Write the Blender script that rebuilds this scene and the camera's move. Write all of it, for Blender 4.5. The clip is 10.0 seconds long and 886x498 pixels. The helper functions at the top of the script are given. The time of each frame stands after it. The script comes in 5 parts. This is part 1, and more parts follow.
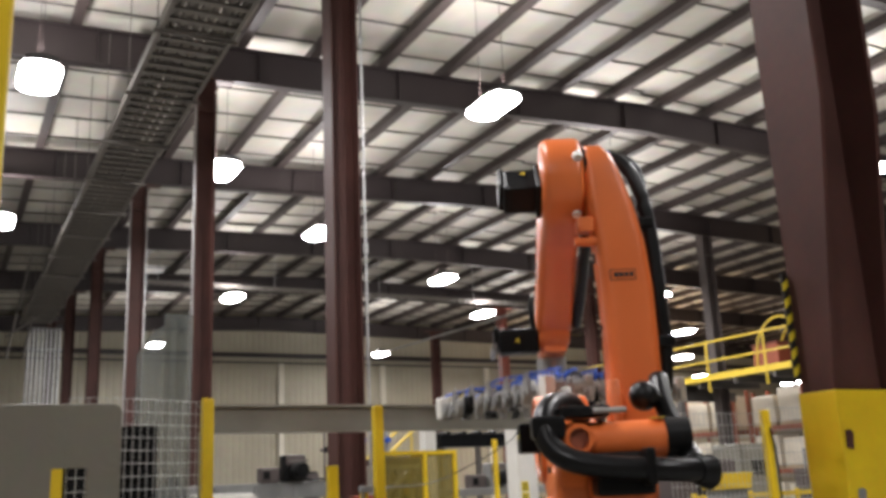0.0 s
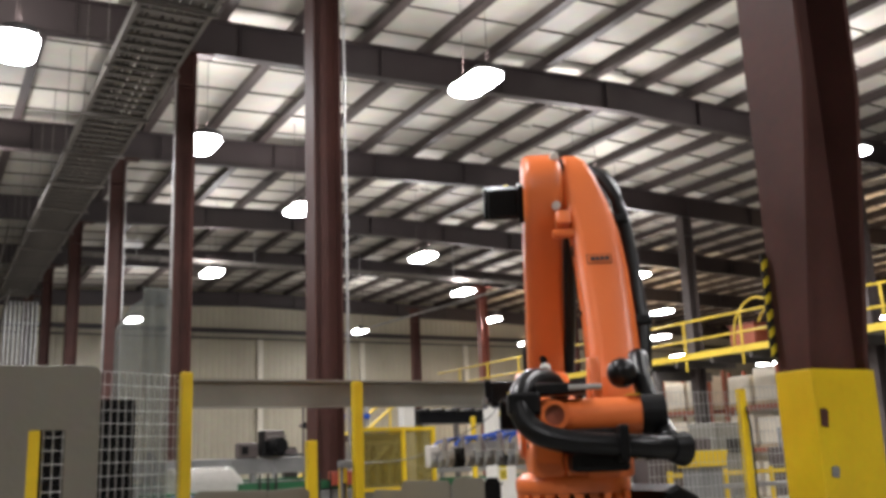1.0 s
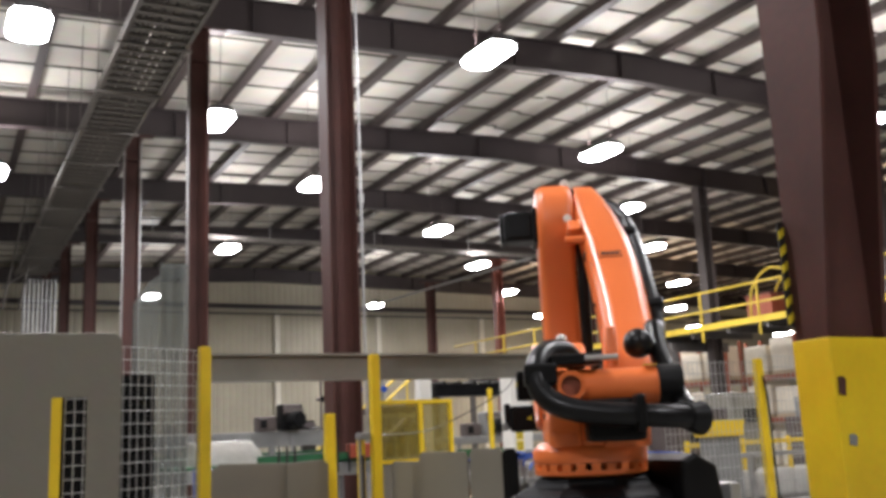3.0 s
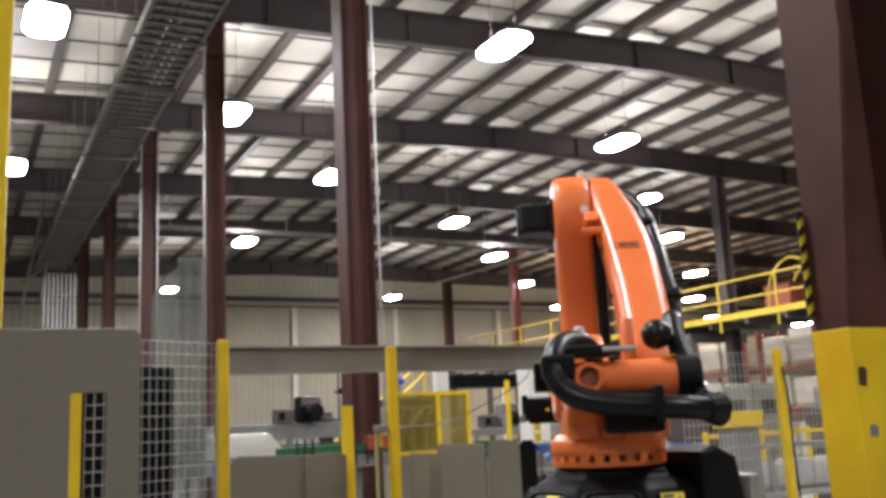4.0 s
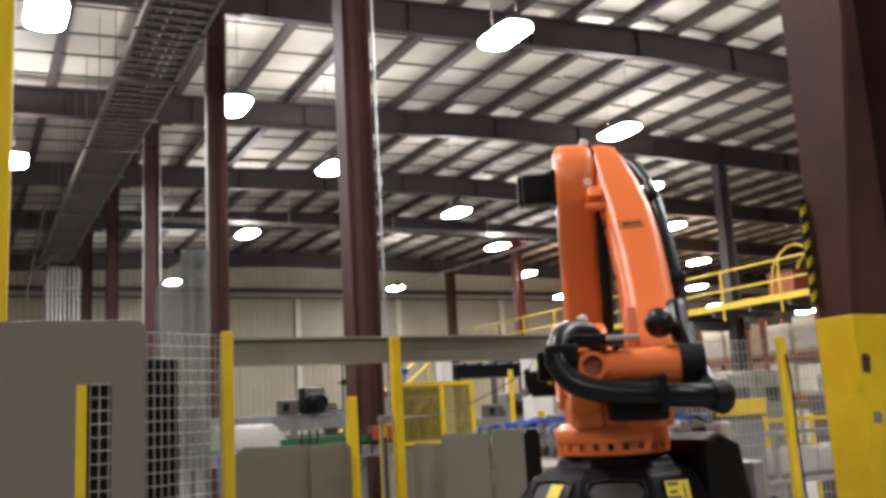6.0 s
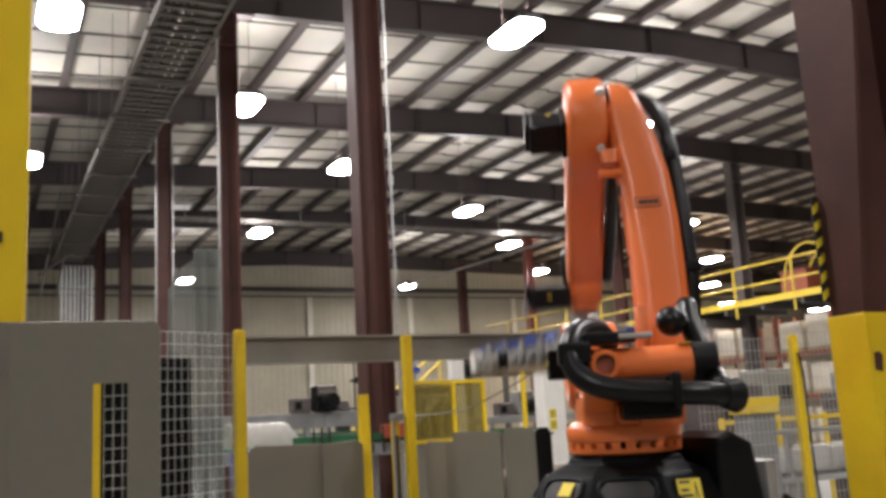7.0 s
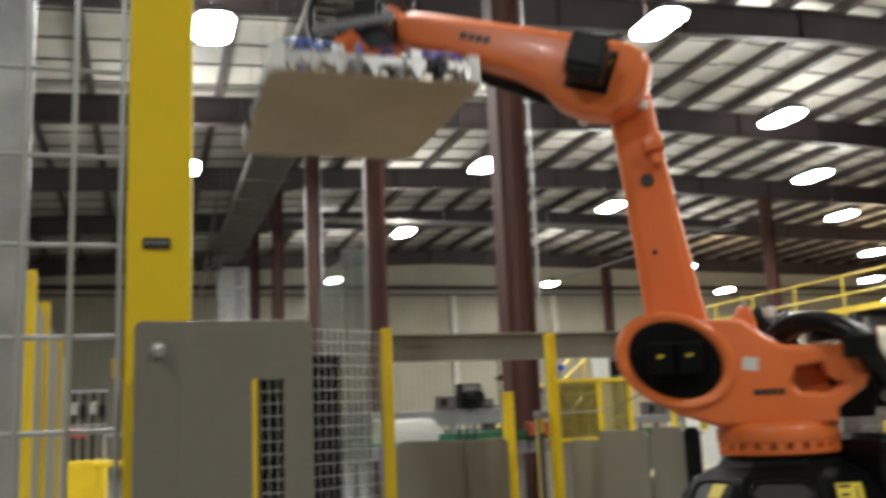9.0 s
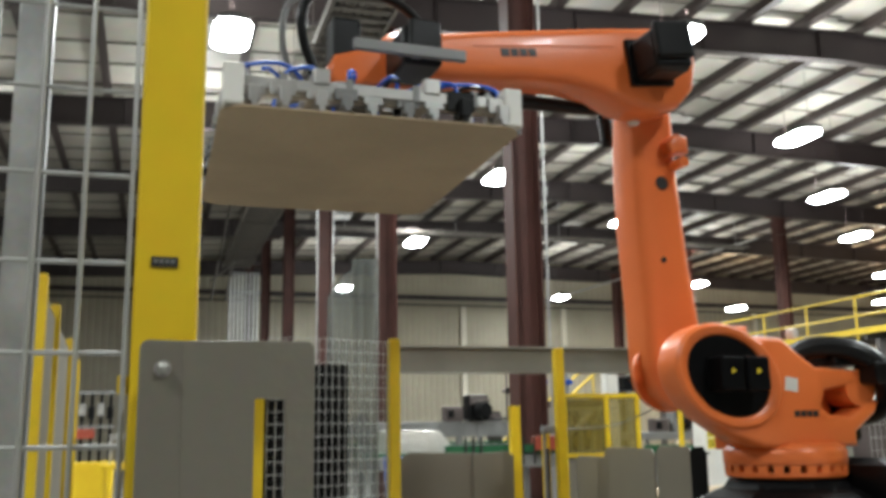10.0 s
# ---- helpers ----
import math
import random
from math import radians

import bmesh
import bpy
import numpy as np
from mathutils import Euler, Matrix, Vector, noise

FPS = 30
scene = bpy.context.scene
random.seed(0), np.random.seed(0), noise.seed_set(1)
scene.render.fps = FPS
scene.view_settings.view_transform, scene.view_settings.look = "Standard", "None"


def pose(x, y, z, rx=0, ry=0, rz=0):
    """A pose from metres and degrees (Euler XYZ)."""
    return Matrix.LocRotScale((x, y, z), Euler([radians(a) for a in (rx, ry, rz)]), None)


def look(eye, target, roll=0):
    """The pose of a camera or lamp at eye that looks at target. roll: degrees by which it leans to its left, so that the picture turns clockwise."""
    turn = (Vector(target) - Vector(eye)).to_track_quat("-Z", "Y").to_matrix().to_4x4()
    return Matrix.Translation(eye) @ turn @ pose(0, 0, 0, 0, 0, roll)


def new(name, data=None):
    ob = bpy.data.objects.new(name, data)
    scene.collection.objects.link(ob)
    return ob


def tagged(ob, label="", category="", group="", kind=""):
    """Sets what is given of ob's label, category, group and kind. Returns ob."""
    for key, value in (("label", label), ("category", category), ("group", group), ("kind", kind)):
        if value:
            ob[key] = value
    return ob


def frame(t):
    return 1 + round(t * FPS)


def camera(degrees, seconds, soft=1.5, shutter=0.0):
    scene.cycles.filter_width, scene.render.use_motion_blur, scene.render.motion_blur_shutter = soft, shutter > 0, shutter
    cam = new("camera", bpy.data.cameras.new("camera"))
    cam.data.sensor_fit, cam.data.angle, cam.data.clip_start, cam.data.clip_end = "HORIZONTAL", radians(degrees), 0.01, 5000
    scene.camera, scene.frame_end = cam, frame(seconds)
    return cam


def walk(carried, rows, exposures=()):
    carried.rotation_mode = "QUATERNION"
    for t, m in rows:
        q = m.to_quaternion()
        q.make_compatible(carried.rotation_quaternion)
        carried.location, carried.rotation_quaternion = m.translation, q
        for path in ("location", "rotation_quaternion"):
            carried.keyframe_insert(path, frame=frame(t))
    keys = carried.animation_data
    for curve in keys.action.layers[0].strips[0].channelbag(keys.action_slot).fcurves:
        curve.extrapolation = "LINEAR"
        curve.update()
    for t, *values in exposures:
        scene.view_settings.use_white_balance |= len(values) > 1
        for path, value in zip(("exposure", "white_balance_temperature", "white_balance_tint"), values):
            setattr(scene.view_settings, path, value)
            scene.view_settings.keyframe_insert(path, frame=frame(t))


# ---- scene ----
cam = camera(50.48, 10.0, soft=3.6, shutter=0.9)
PATH = [
    (0, (-0.0260, -0.0570, 1.5750), (0.8941, 1.6501, 2.0640), -2.60),
    (0.5, (-0.0250, -0.0500, 1.5700), (0.9250, 1.6480, 2.0330), -2.20),
    (1, (-0.0250, -0.0470, 1.5670), (0.9350, 1.6510, 2.0090), -2.20),
    (1.5, (-0.0250, -0.0490, 1.5640), (0.9340, 1.6551, 1.9840), -2.10),
    (2, (-0.0260, -0.0510, 1.5600), (0.9281, 1.6592, 1.9660), -2.30),
    (2.5, (-0.0260, -0.0490, 1.5600), (0.9238, 1.6657, 1.9569), -2.50),
    (4, (-0.0240, -0.0370, 1.5630), (0.8822, 1.7064, 1.9361), -2.80),
    (4.5, (-0.0240, -0.0390, 1.5620), (0.8819, 1.7059, 1.9290), -2.90),
    (5, (-0.0240, -0.0410, 1.5620), (0.8779, 1.7068, 1.9250), -3.20),
    (5.5, (-0.0240, -0.0380, 1.5620), (0.8809, 1.7097, 1.9179), -3.30),
    (7, (-0.0280, -0.0500, 1.5620), (0.8518, 1.7115, 1.9129), -3.20),
    (7.5, (-0.0290, -0.0620, 1.5640), (0.8351, 1.7062, 1.9200), -3.50),
    (8, (-0.0280, -0.0590, 1.5650), (0.8266, 1.7122, 1.9288), -3.70),
    (8.5, (-0.0310, -0.0700, 1.5610), (0.7288, 1.7425, 1.9319), -3.60),
    (9, (-0.0320, -0.0700, 1.5600), (0.5669, 1.8038, 1.9210), -2.50),
    (9.3, (-0.0302, -0.0706, 1.5630), (0.5171, 1.8228, 1.9029), -2.14),
    (9.5, (-0.0290, -0.0710, 1.5650), (0.5139, 1.8188, 1.9310), -1.90),
    (9.7, (-0.0290, -0.0750, 1.5674), (0.5414, 1.8016, 1.9587), -1.50),
    (9.9, (-0.0290, -0.0790, 1.5698), (0.5520, 1.7938, 1.9636), -1.10),
    (10, (-0.0290, -0.0810, 1.5710), (0.5460, 1.7959, 1.9540), -0.90),
]
walk(cam, [(t, look(eye, target, roll)) for t, eye, target, roll in PATH],
     exposures=[(0.0, 0.43, 6200, 9), (2.5, 0.55, 6050, 10), (4.5, 0.62, 6100, 10), (7.0, 0.50, 6250, 10), (8.0, 0.51, 6250, 10), (9.0, 0.55, 6150, 0), (10.0, 0.70, 5950, -1)])


# ---- world: a closed hall at night, lit by its own lamps ----
world = bpy.data.worlds.new("night")
scene.world = world
world.use_nodes = True
world.node_tree.nodes["Background"].inputs[0].default_value = (0.01, 0.012, 0.016, 1)
world.node_tree.nodes["Background"].inputs[1].default_value = 0.2
LAMP_WATTS = 185.0
UP_WATTS = 108.0
LAMP_TINT = (1.0, 0.925, 0.895)


# ---- materials ----
def surface(name, colour, rough=0.5, metal=0.0, vary=0.25, scale=3.0, grain=60.0, bump=0.1, dirt=None, island=False, coat=0.0, spec=0.5):
    m = bpy.data.materials.new(name)
    m.use_nodes = True
    nt = m.node_tree
    b = nt.nodes["Principled BSDF"]
    co = nt.nodes.new("ShaderNodeTexCoord")
    big = nt.nodes.new("ShaderNodeTexNoise")
    big.inputs["Scale"].default_value, big.inputs["Detail"].default_value = scale, 6
    nt.links.new(co.outputs["Object"], big.inputs["Vector"])
    fine = nt.nodes.new("ShaderNodeTexNoise")
    fine.inputs["Scale"].default_value, fine.inputs["Detail"].default_value = grain, 3
    nt.links.new(co.outputs["Object"], fine.inputs["Vector"])
    ramp = nt.nodes.new("ShaderNodeValToRGB")
    dark = dirt or [c * (1 - vary) for c in colour]
    ramp.color_ramp.elements[0].position, ramp.color_ramp.elements[1].position = 0.32, 0.62
    ramp.color_ramp.elements[0].color, ramp.color_ramp.elements[1].color = (*dark, 1), (*colour, 1)
    nt.links.new(big.outputs["Fac"], ramp.inputs["Fac"])
    mix = nt.nodes.new("ShaderNodeMixRGB")
    mix.blend_type = "MULTIPLY"
    mix.inputs[0].default_value = vary
    nt.links.new(ramp.outputs["Color"], mix.inputs[1])
    nt.links.new(fine.outputs["Color"], mix.inputs[2])
    last = mix.outputs[0]
    if island:
        info = nt.nodes.new("ShaderNodeObjectInfo")
        hsv = nt.nodes.new("ShaderNodeHueSaturation")
        span = nt.nodes.new("ShaderNodeMapRange")
        span.inputs["To Min"].default_value, span.inputs["To Max"].default_value = 0.75, 1.2
        nt.links.new(info.outputs["Random"], span.inputs["Value"])
        nt.links.new(span.outputs[0], hsv.inputs["Value"])
        nt.links.new(last, hsv.inputs["Color"])
        last = hsv.outputs[0]
    nt.links.new(last, b.inputs["Base Color"])
    rr = nt.nodes.new("ShaderNodeMapRange")
    rr.inputs["To Min"].default_value, rr.inputs["To Max"].default_value = max(0.03, rough - 0.12), min(1, rough + 0.12)
    nt.links.new(big.outputs["Fac"], rr.inputs["Value"])
    nt.links.new(rr.outputs[0], b.inputs["Roughness"])
    b.inputs["Metallic"].default_value = metal
    b.inputs["Coat Weight"].default_value = coat
    b.inputs["Specular IOR Level"].default_value = spec
    if bump:
        bp = nt.nodes.new("ShaderNodeBump")
        bp.inputs["Strength"].default_value, bp.inputs["Distance"].default_value = bump, 0.004
        nt.links.new(fine.outputs["Fac"], bp.inputs["Height"])
        nt.links.new(bp.outputs["Normal"], b.inputs["Normal"])
    return m


def clear(name, colour, rough, see, crinkle=0.0):
    """A see-through sheet: glossy plastic mixed with plain transparency."""
    m = bpy.data.materials.new(name)
    m.use_nodes = True
    nt = m.node_tree
    b = nt.nodes["Principled BSDF"]
    b.inputs["Base Color"].default_value, b.inputs["Roughness"].default_value = (*colour, 1), rough
    tr = nt.nodes.new("ShaderNodeBsdfTransparent")
    tr.inputs[0].default_value = (*[0.6 + 0.4 * c for c in colour], 1)
    mx = nt.nodes.new("ShaderNodeMixShader")
    no = nt.nodes.new("ShaderNodeTexNoise")
    no.inputs["Scale"].default_value = 7
    mr = nt.nodes.new("ShaderNodeMapRange")
    mr.inputs["To Min"].default_value, mr.inputs["To Max"].default_value = see - 0.1, see + 0.1
    nt.links.new(no.outputs["Fac"], mr.inputs["Value"])
    nt.links.new(mr.outputs[0], mx.inputs[0])
    if crinkle:
        wr = nt.nodes.new("ShaderNodeTexNoise")
        wr.inputs["Scale"].default_value, wr.inputs["Distortion"].default_value = 22, 2.5
        bp = nt.nodes.new("ShaderNodeBump")
        bp.inputs["Strength"].default_value, bp.inputs["Distance"].default_value = crinkle, 0.03
        nt.links.new(wr.outputs["Fac"], bp.inputs["Height"])
        nt.links.new(bp.outputs["Normal"], b.inputs["Normal"])
    nt.links.new(b.outputs[0], mx.inputs[1])
    nt.links.new(tr.outputs[0], mx.inputs[2])
    nt.links.new(mx.outputs[0], nt.nodes["Material Output"].inputs["Surface"])
    return m


def glow(name, colour, strength):
    m = bpy.data.materials.new(name)
    m.use_nodes = True
    b = m.node_tree.nodes["Principled BSDF"]
    b.inputs["Base Color"].default_value = (0.8, 0.8, 0.78, 1)
    b.inputs["Emission Color"].default_value, b.inputs["Emission Strength"].default_value = (*colour, 1), strength
    return m


M_CONCRETE = surface("concrete", (0.30, 0.293, 0.275), 0.45, vary=0.3, scale=0.5, grain=12)
M_INSUL = surface("roof_insulation", (0.60, 0.565, 0.49), 0.55, vary=0.26, scale=0.35, grain=3.0, bump=0.4)
M_PURLIN = surface("purlin_steel", (0.060, 0.044, 0.040), 0.5, vary=0.3, scale=1.2)
M_RAFTER = surface("rafter_paint", (0.036, 0.025, 0.025), 0.5, vary=0.3, scale=0.8)
M_BROWN = surface("red_oxide_paint", (0.088, 0.036, 0.029), 0.55, vary=0.35, scale=1.6, grain=25, bump=0.15, spec=0.22)
M_STEEL = surface("grey_brown_steel", (0.13, 0.105, 0.10), 0.4, metal=0.2, vary=0.3, scale=1.5)
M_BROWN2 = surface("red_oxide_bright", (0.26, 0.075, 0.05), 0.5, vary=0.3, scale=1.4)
M_WALL = surface("wall_sheet", (0.43, 0.39, 0.295), 0.5, vary=0.2, scale=0.4, grain=5)
M_FLASH = surface("wall_flashing", (0.66, 0.62, 0.52), 0.45, vary=0.12, scale=0.8)
M_CARTON = surface("pale_carton", (0.80, 0.72, 0.58), 0.55, vary=0.15, scale=2.0)
M_GALV = surface("galvanised_steel", (0.55, 0.55, 0.54), 0.38, metal=0.75, vary=0.25, scale=6, grain=40)
M_TRAY = surface("tray_steel", (0.21, 0.19, 0.17), 0.55, metal=0.2, vary=0.3, scale=1)
M_YELLOW = surface("safety_yellow", (0.78, 0.55, 0.012), 0.36, vary=0.16, scale=2.5, grain=30, dirt=(0.66, 0.43, 0.012))
M_YRAIL = surface("yellow_rail_paint", (0.70, 0.50, 0.04), 0.45, vary=0.2, scale=3)
M_GREY = surface("grey_powder_coat", (0.190, 0.174, 0.138), 0.38, vary=0.16, scale=1.7, grain=90, bump=0.12)
M_GREY2 = surface("machine_grey", (0.24, 0.24, 0.235), 0.45, vary=0.25, scale=3)
M_BEAM = surface("beam_grey_paint", (0.25, 0.238, 0.200), 0.35, vary=0.25, scale=2.5)
M_WIRE = surface("zinc_wire", (0.50, 0.50, 0.48), 0.4, metal=0.5, vary=0.15)
M_BLACK = surface("black_casting", (0.006, 0.006, 0.0065), 0.42, vary=0.3, scale=5, grain=80, spec=0.18)
M_MATT = surface("matt_black_cover", (0.005, 0.005, 0.0055), 0.45, vary=0.2, scale=6, spec=0.07)
M_RUBBER = surface("black_hose", (0.006, 0.006, 0.0065), 0.32, vary=0.2, scale=8, spec=0.26)
M_ORANGE = surface("orange_paint", (0.77, 0.180, 0.040), 0.36, vary=0.10, scale=1.6, grain=70, bump=0.05, dirt=(0.71, 0.158, 0.034), coat=0.10)
M_CARD = surface("cardboard", (0.47, 0.365, 0.235), 0.8, vary=0.2, scale=1.5, grain=45, bump=0.15)
M_ALU = surface("aluminium", (0.50, 0.49, 0.47), 0.36, metal=0.7, vary=0.15, scale=6)
M_BRASS = surface("brass_fitting", (0.45, 0.33, 0.12), 0.35, metal=0.7, vary=0.2)
M_BLUE = surface("blue_air_hose", (0.02, 0.10, 0.55), 0.35, vary=0.15)
M_WHITE = surface("white_plastic", (0.75, 0.73, 0.68), 0.4, vary=0.1)
M_GREEN = surface("green_belt", (0.015, 0.115, 0.042), 0.5, vary=0.2)
M_REDPIPE = surface("red_steel", (0.35, 0.06, 0.03), 0.45, vary=0.25)
M_STICKER = surface("yellow_label", (0.80, 0.62, 0.03), 0.45, vary=0.08)
M_INK = surface("label_ink", (0.02, 0.018, 0.016), 0.5, vary=0.1)
M_STRIPE = surface("black_tape", (0.015, 0.014, 0.013), 0.5, vary=0.2)
M_CLEAR = clear("clear_polycarbonate", (0.34, 0.36, 0.34), 0.14, 0.66)
M_WRAP = clear("stretch_film", (0.86, 0.83, 0.76), 0.08, 0.22, 1.0)
M_AMBER = clear("amber_polycarbonate", (0.34, 0.27, 0.05), 0.16, 0.66)
M_LAMP = glow("lamp_glass", (1.0, 0.97, 0.94), 60.0)
M_LAMPSHELL = surface("lamp_shell", (0.10, 0.10, 0.10), 0.5, metal=0.2)
M_DECK = surface("deck_steel", (0.11, 0.10, 0.095), 0.5, vary=0.25)
M_ORDRUM = surface("orange_rack_and_shade", (0.34, 0.085, 0.04), 0.5, vary=0.2)


# ---- mesh helpers ----
def box(bm, x0, x1, y0, y1, z0, z1, bevel=0.0):
    r = bmesh.ops.create_cube(bm, size=1.0, matrix=Matrix.Translation(((x0 + x1) / 2, (y0 + y1) / 2, (z0 + z1) / 2)) @ Matrix.Diagonal((abs(x1 - x0), abs(y1 - y0), abs(z1 - z0), 1)))
    if bevel:
        vs = set(r["verts"])
        es = [e for e in bm.edges if e.verts[0] in vs and e.verts[1] in vs]
        bmesh.ops.bevel(bm, geom=es, offset=bevel, segments=2, affect="EDGES", profile=0.5)
    return bm


def rod(bm, a, b, r, n=8, r2=None):
    a, b = Vector(a), Vector(b)
    d = b - a
    m = Matrix.Translation((a + b) / 2) @ d.to_track_quat("Z", "Y").to_matrix().to_4x4()
    bmesh.ops.create_cone(bm, cap_ends=True, segments=n, radius1=r, radius2=r if r2 is None else r2, depth=d.length, matrix=m)
    return bm


def tube(bm, pts, r, n=12, ribs=0.0):
    """A round hose through the points, smoothed; ribs: depth of its corrugation."""
    pts = [Vector(p) for p in pts]
    fine = []
    for i in range(len(pts) - 1):
        p0, p1, p2, p3 = pts[max(i - 1, 0)], pts[i], pts[i + 1], pts[min(i + 2, len(pts) - 1)]
        k = max(4, int((p2 - p1).length / (0.02 if ribs else 0.045)))
        for j in range(k):
            s = j / k
            fine.append(0.5 * (2 * p1 + (p2 - p0) * s + (2 * p0 - 5 * p1 + 4 * p2 - p3) * s * s + (3 * p1 - p0 - 3 * p2 + p3) * s ** 3))
    fine.append(pts[-1])
    rings, up = [], Vector((0, 0, 1))
    for i, p in enumerate(fine):
        t = (fine[min(i + 1, len(fine) - 1)] - fine[max(i - 1, 0)]).normalized()
        u = t.cross(up)
        if u.length < 0.2:
            u = t.cross(Vector((1, 0, 0)))
        u.normalize()
        if rings and u.dot(lastu) < 0:
            u = -u
        lastu = u
        v = t.cross(u)
        rr = r * (1 - (ribs if i % 2 else 0))
        rings.append([bm.verts.new(p + rr * (math.cos(2 * math.pi * k / n) * u + math.sin(2 * math.pi * k / n) * v)) for k in range(n)])
    for a, b in zip(rings, rings[1:]):
        for k in range(n):
            bm.faces.new((a[k], a[(k + 1) % n], b[(k + 1) % n], b[k]))
    bm.faces.new(rings[0][::-1]), bm.faces.new(rings[-1])
    return bm


def slab(bm, outline, y0, y1, bevel=0.0, axis="y", seg=2):
    """An outline in the plane across an axis, given depth along it."""
    def put(a, b, c):
        return (a, c, b) if axis == "y" else ((a, b, c) if axis == "z" else (c, a, b))
    lo = [bm.verts.new(put(a, b, y0)) for a, b in outline]
    hi = [bm.verts.new(put(a, b, y1)) for a, b in outline]
    n = len(outline)
    fs = [bm.faces.new(lo), bm.faces.new(hi[::-1])]
    for i in range(n):
        fs.append(bm.faces.new((lo[i], hi[i], hi[(i + 1) % n], lo[(i + 1) % n])))
    bmesh.ops.recalc_face_normals(bm, faces=fs)
    if bevel:
        es = [e for e in set(fs[0].edges) | set(fs[1].edges)]
        bmesh.ops.bevel(bm, geom=es, offset=bevel, segments=seg, affect="EDGES", profile=0.5)
    return bm


def lathe(bm, profile, centre, n=32, axis="z", arc=(0, 360)):
    """Turn (radius, height) points about an axis through the centre."""
    cx, cy, cz = centre
    rings = []
    full = arc[1] - arc[0] >= 360
    for i in range(n if full else n + 1):
        a = radians(arc[0] + (arc[1] - arc[0]) * i / n)
        ring = []
        for r, h in profile:
            u, v = r * math.cos(a), r * math.sin(a)
            p = (cx + u, cy + v, cz + h) if axis == "z" else ((cx + u, cy + h, cz + v) if axis == "y" else (cx + h, cy + u, cz + v))
            ring.append(bm.verts.new(p))
        rings.append(ring)
    fs = []
    for i in range(len(rings) if full else len(rings) - 1):
        a, b = rings[i], rings[(i + 1) % len(rings)]
        for k in range(len(profile) - 1):
            if profile[k][0] < 1e-6 and profile[k + 1][0] < 1e-6:
                continue
            fs.append(bm.faces.new((a[k], b[k], b[k + 1], a[k + 1])))
    bmesh.ops.remove_doubles(bm, verts=[v for r in rings for v in r], dist=1e-5)
    bmesh.ops.recalc_face_normals(bm, faces=[f for f in fs if f.is_valid])
    return bm


def B():
    return bmesh.new()


def mesh_of(name, bm, material, smooth=0.0):
    me = bpy.data.meshes.new(name)
    if smooth:
        for f in bm.faces:
            f.smooth = True
        for e in bm.edges:
            if len(e.link_faces) == 2 and e.calc_face_angle(0) > radians(smooth):
                e.smooth = False
    bm.to_mesh(me)
    bm.free()
    me.materials.append(material)
    return me


def thing(name, label, category, at=(0, 0, 0), turn=0, group="", kind=""):
    ob = new(name)
    ob.matrix_basis = pose(*at, 0, 0, turn)
    ob.empty_display_size = 0.1
    return tagged(ob, label, category, group, kind)


def part(name, bm, material, parent, label="", smooth=0.0):
    ob = new(name, mesh_of(name, bm, material, smooth))
    ob.parent = parent
    return tagged(ob, label) if label else ob


def solid(name, bm, material, label, category, kind="", group="", smooth=0.0, at=None):
    ob = new(name, mesh_of(name, bm, material, smooth))
    if at:
        ob.location = at
    return tagged(ob, label, category, group, kind)


def arc(cx, cz, r, a0, a1, n):
    return [(cx + r * math.cos(radians(a0 + (a1 - a0) * i / n)), cz + r * math.sin(radians(a0 + (a1 - a0) * i / n))) for i in range(n + 1)]


# ---- the hall ----
BAY = 6.75
FRAMES = [3.05 + BAY * i for i in range(-2, 7)]
RIDGE, WEST, EAST, SOUTH, NORTH = 14.5, -14.0, 58.0, -11.5, 46.6


def soffit(x):
    """Height of the rafters' lower flange."""
    return 9.69 - (0.040 if x < RIDGE else 0.020) * abs(x - RIDGE)


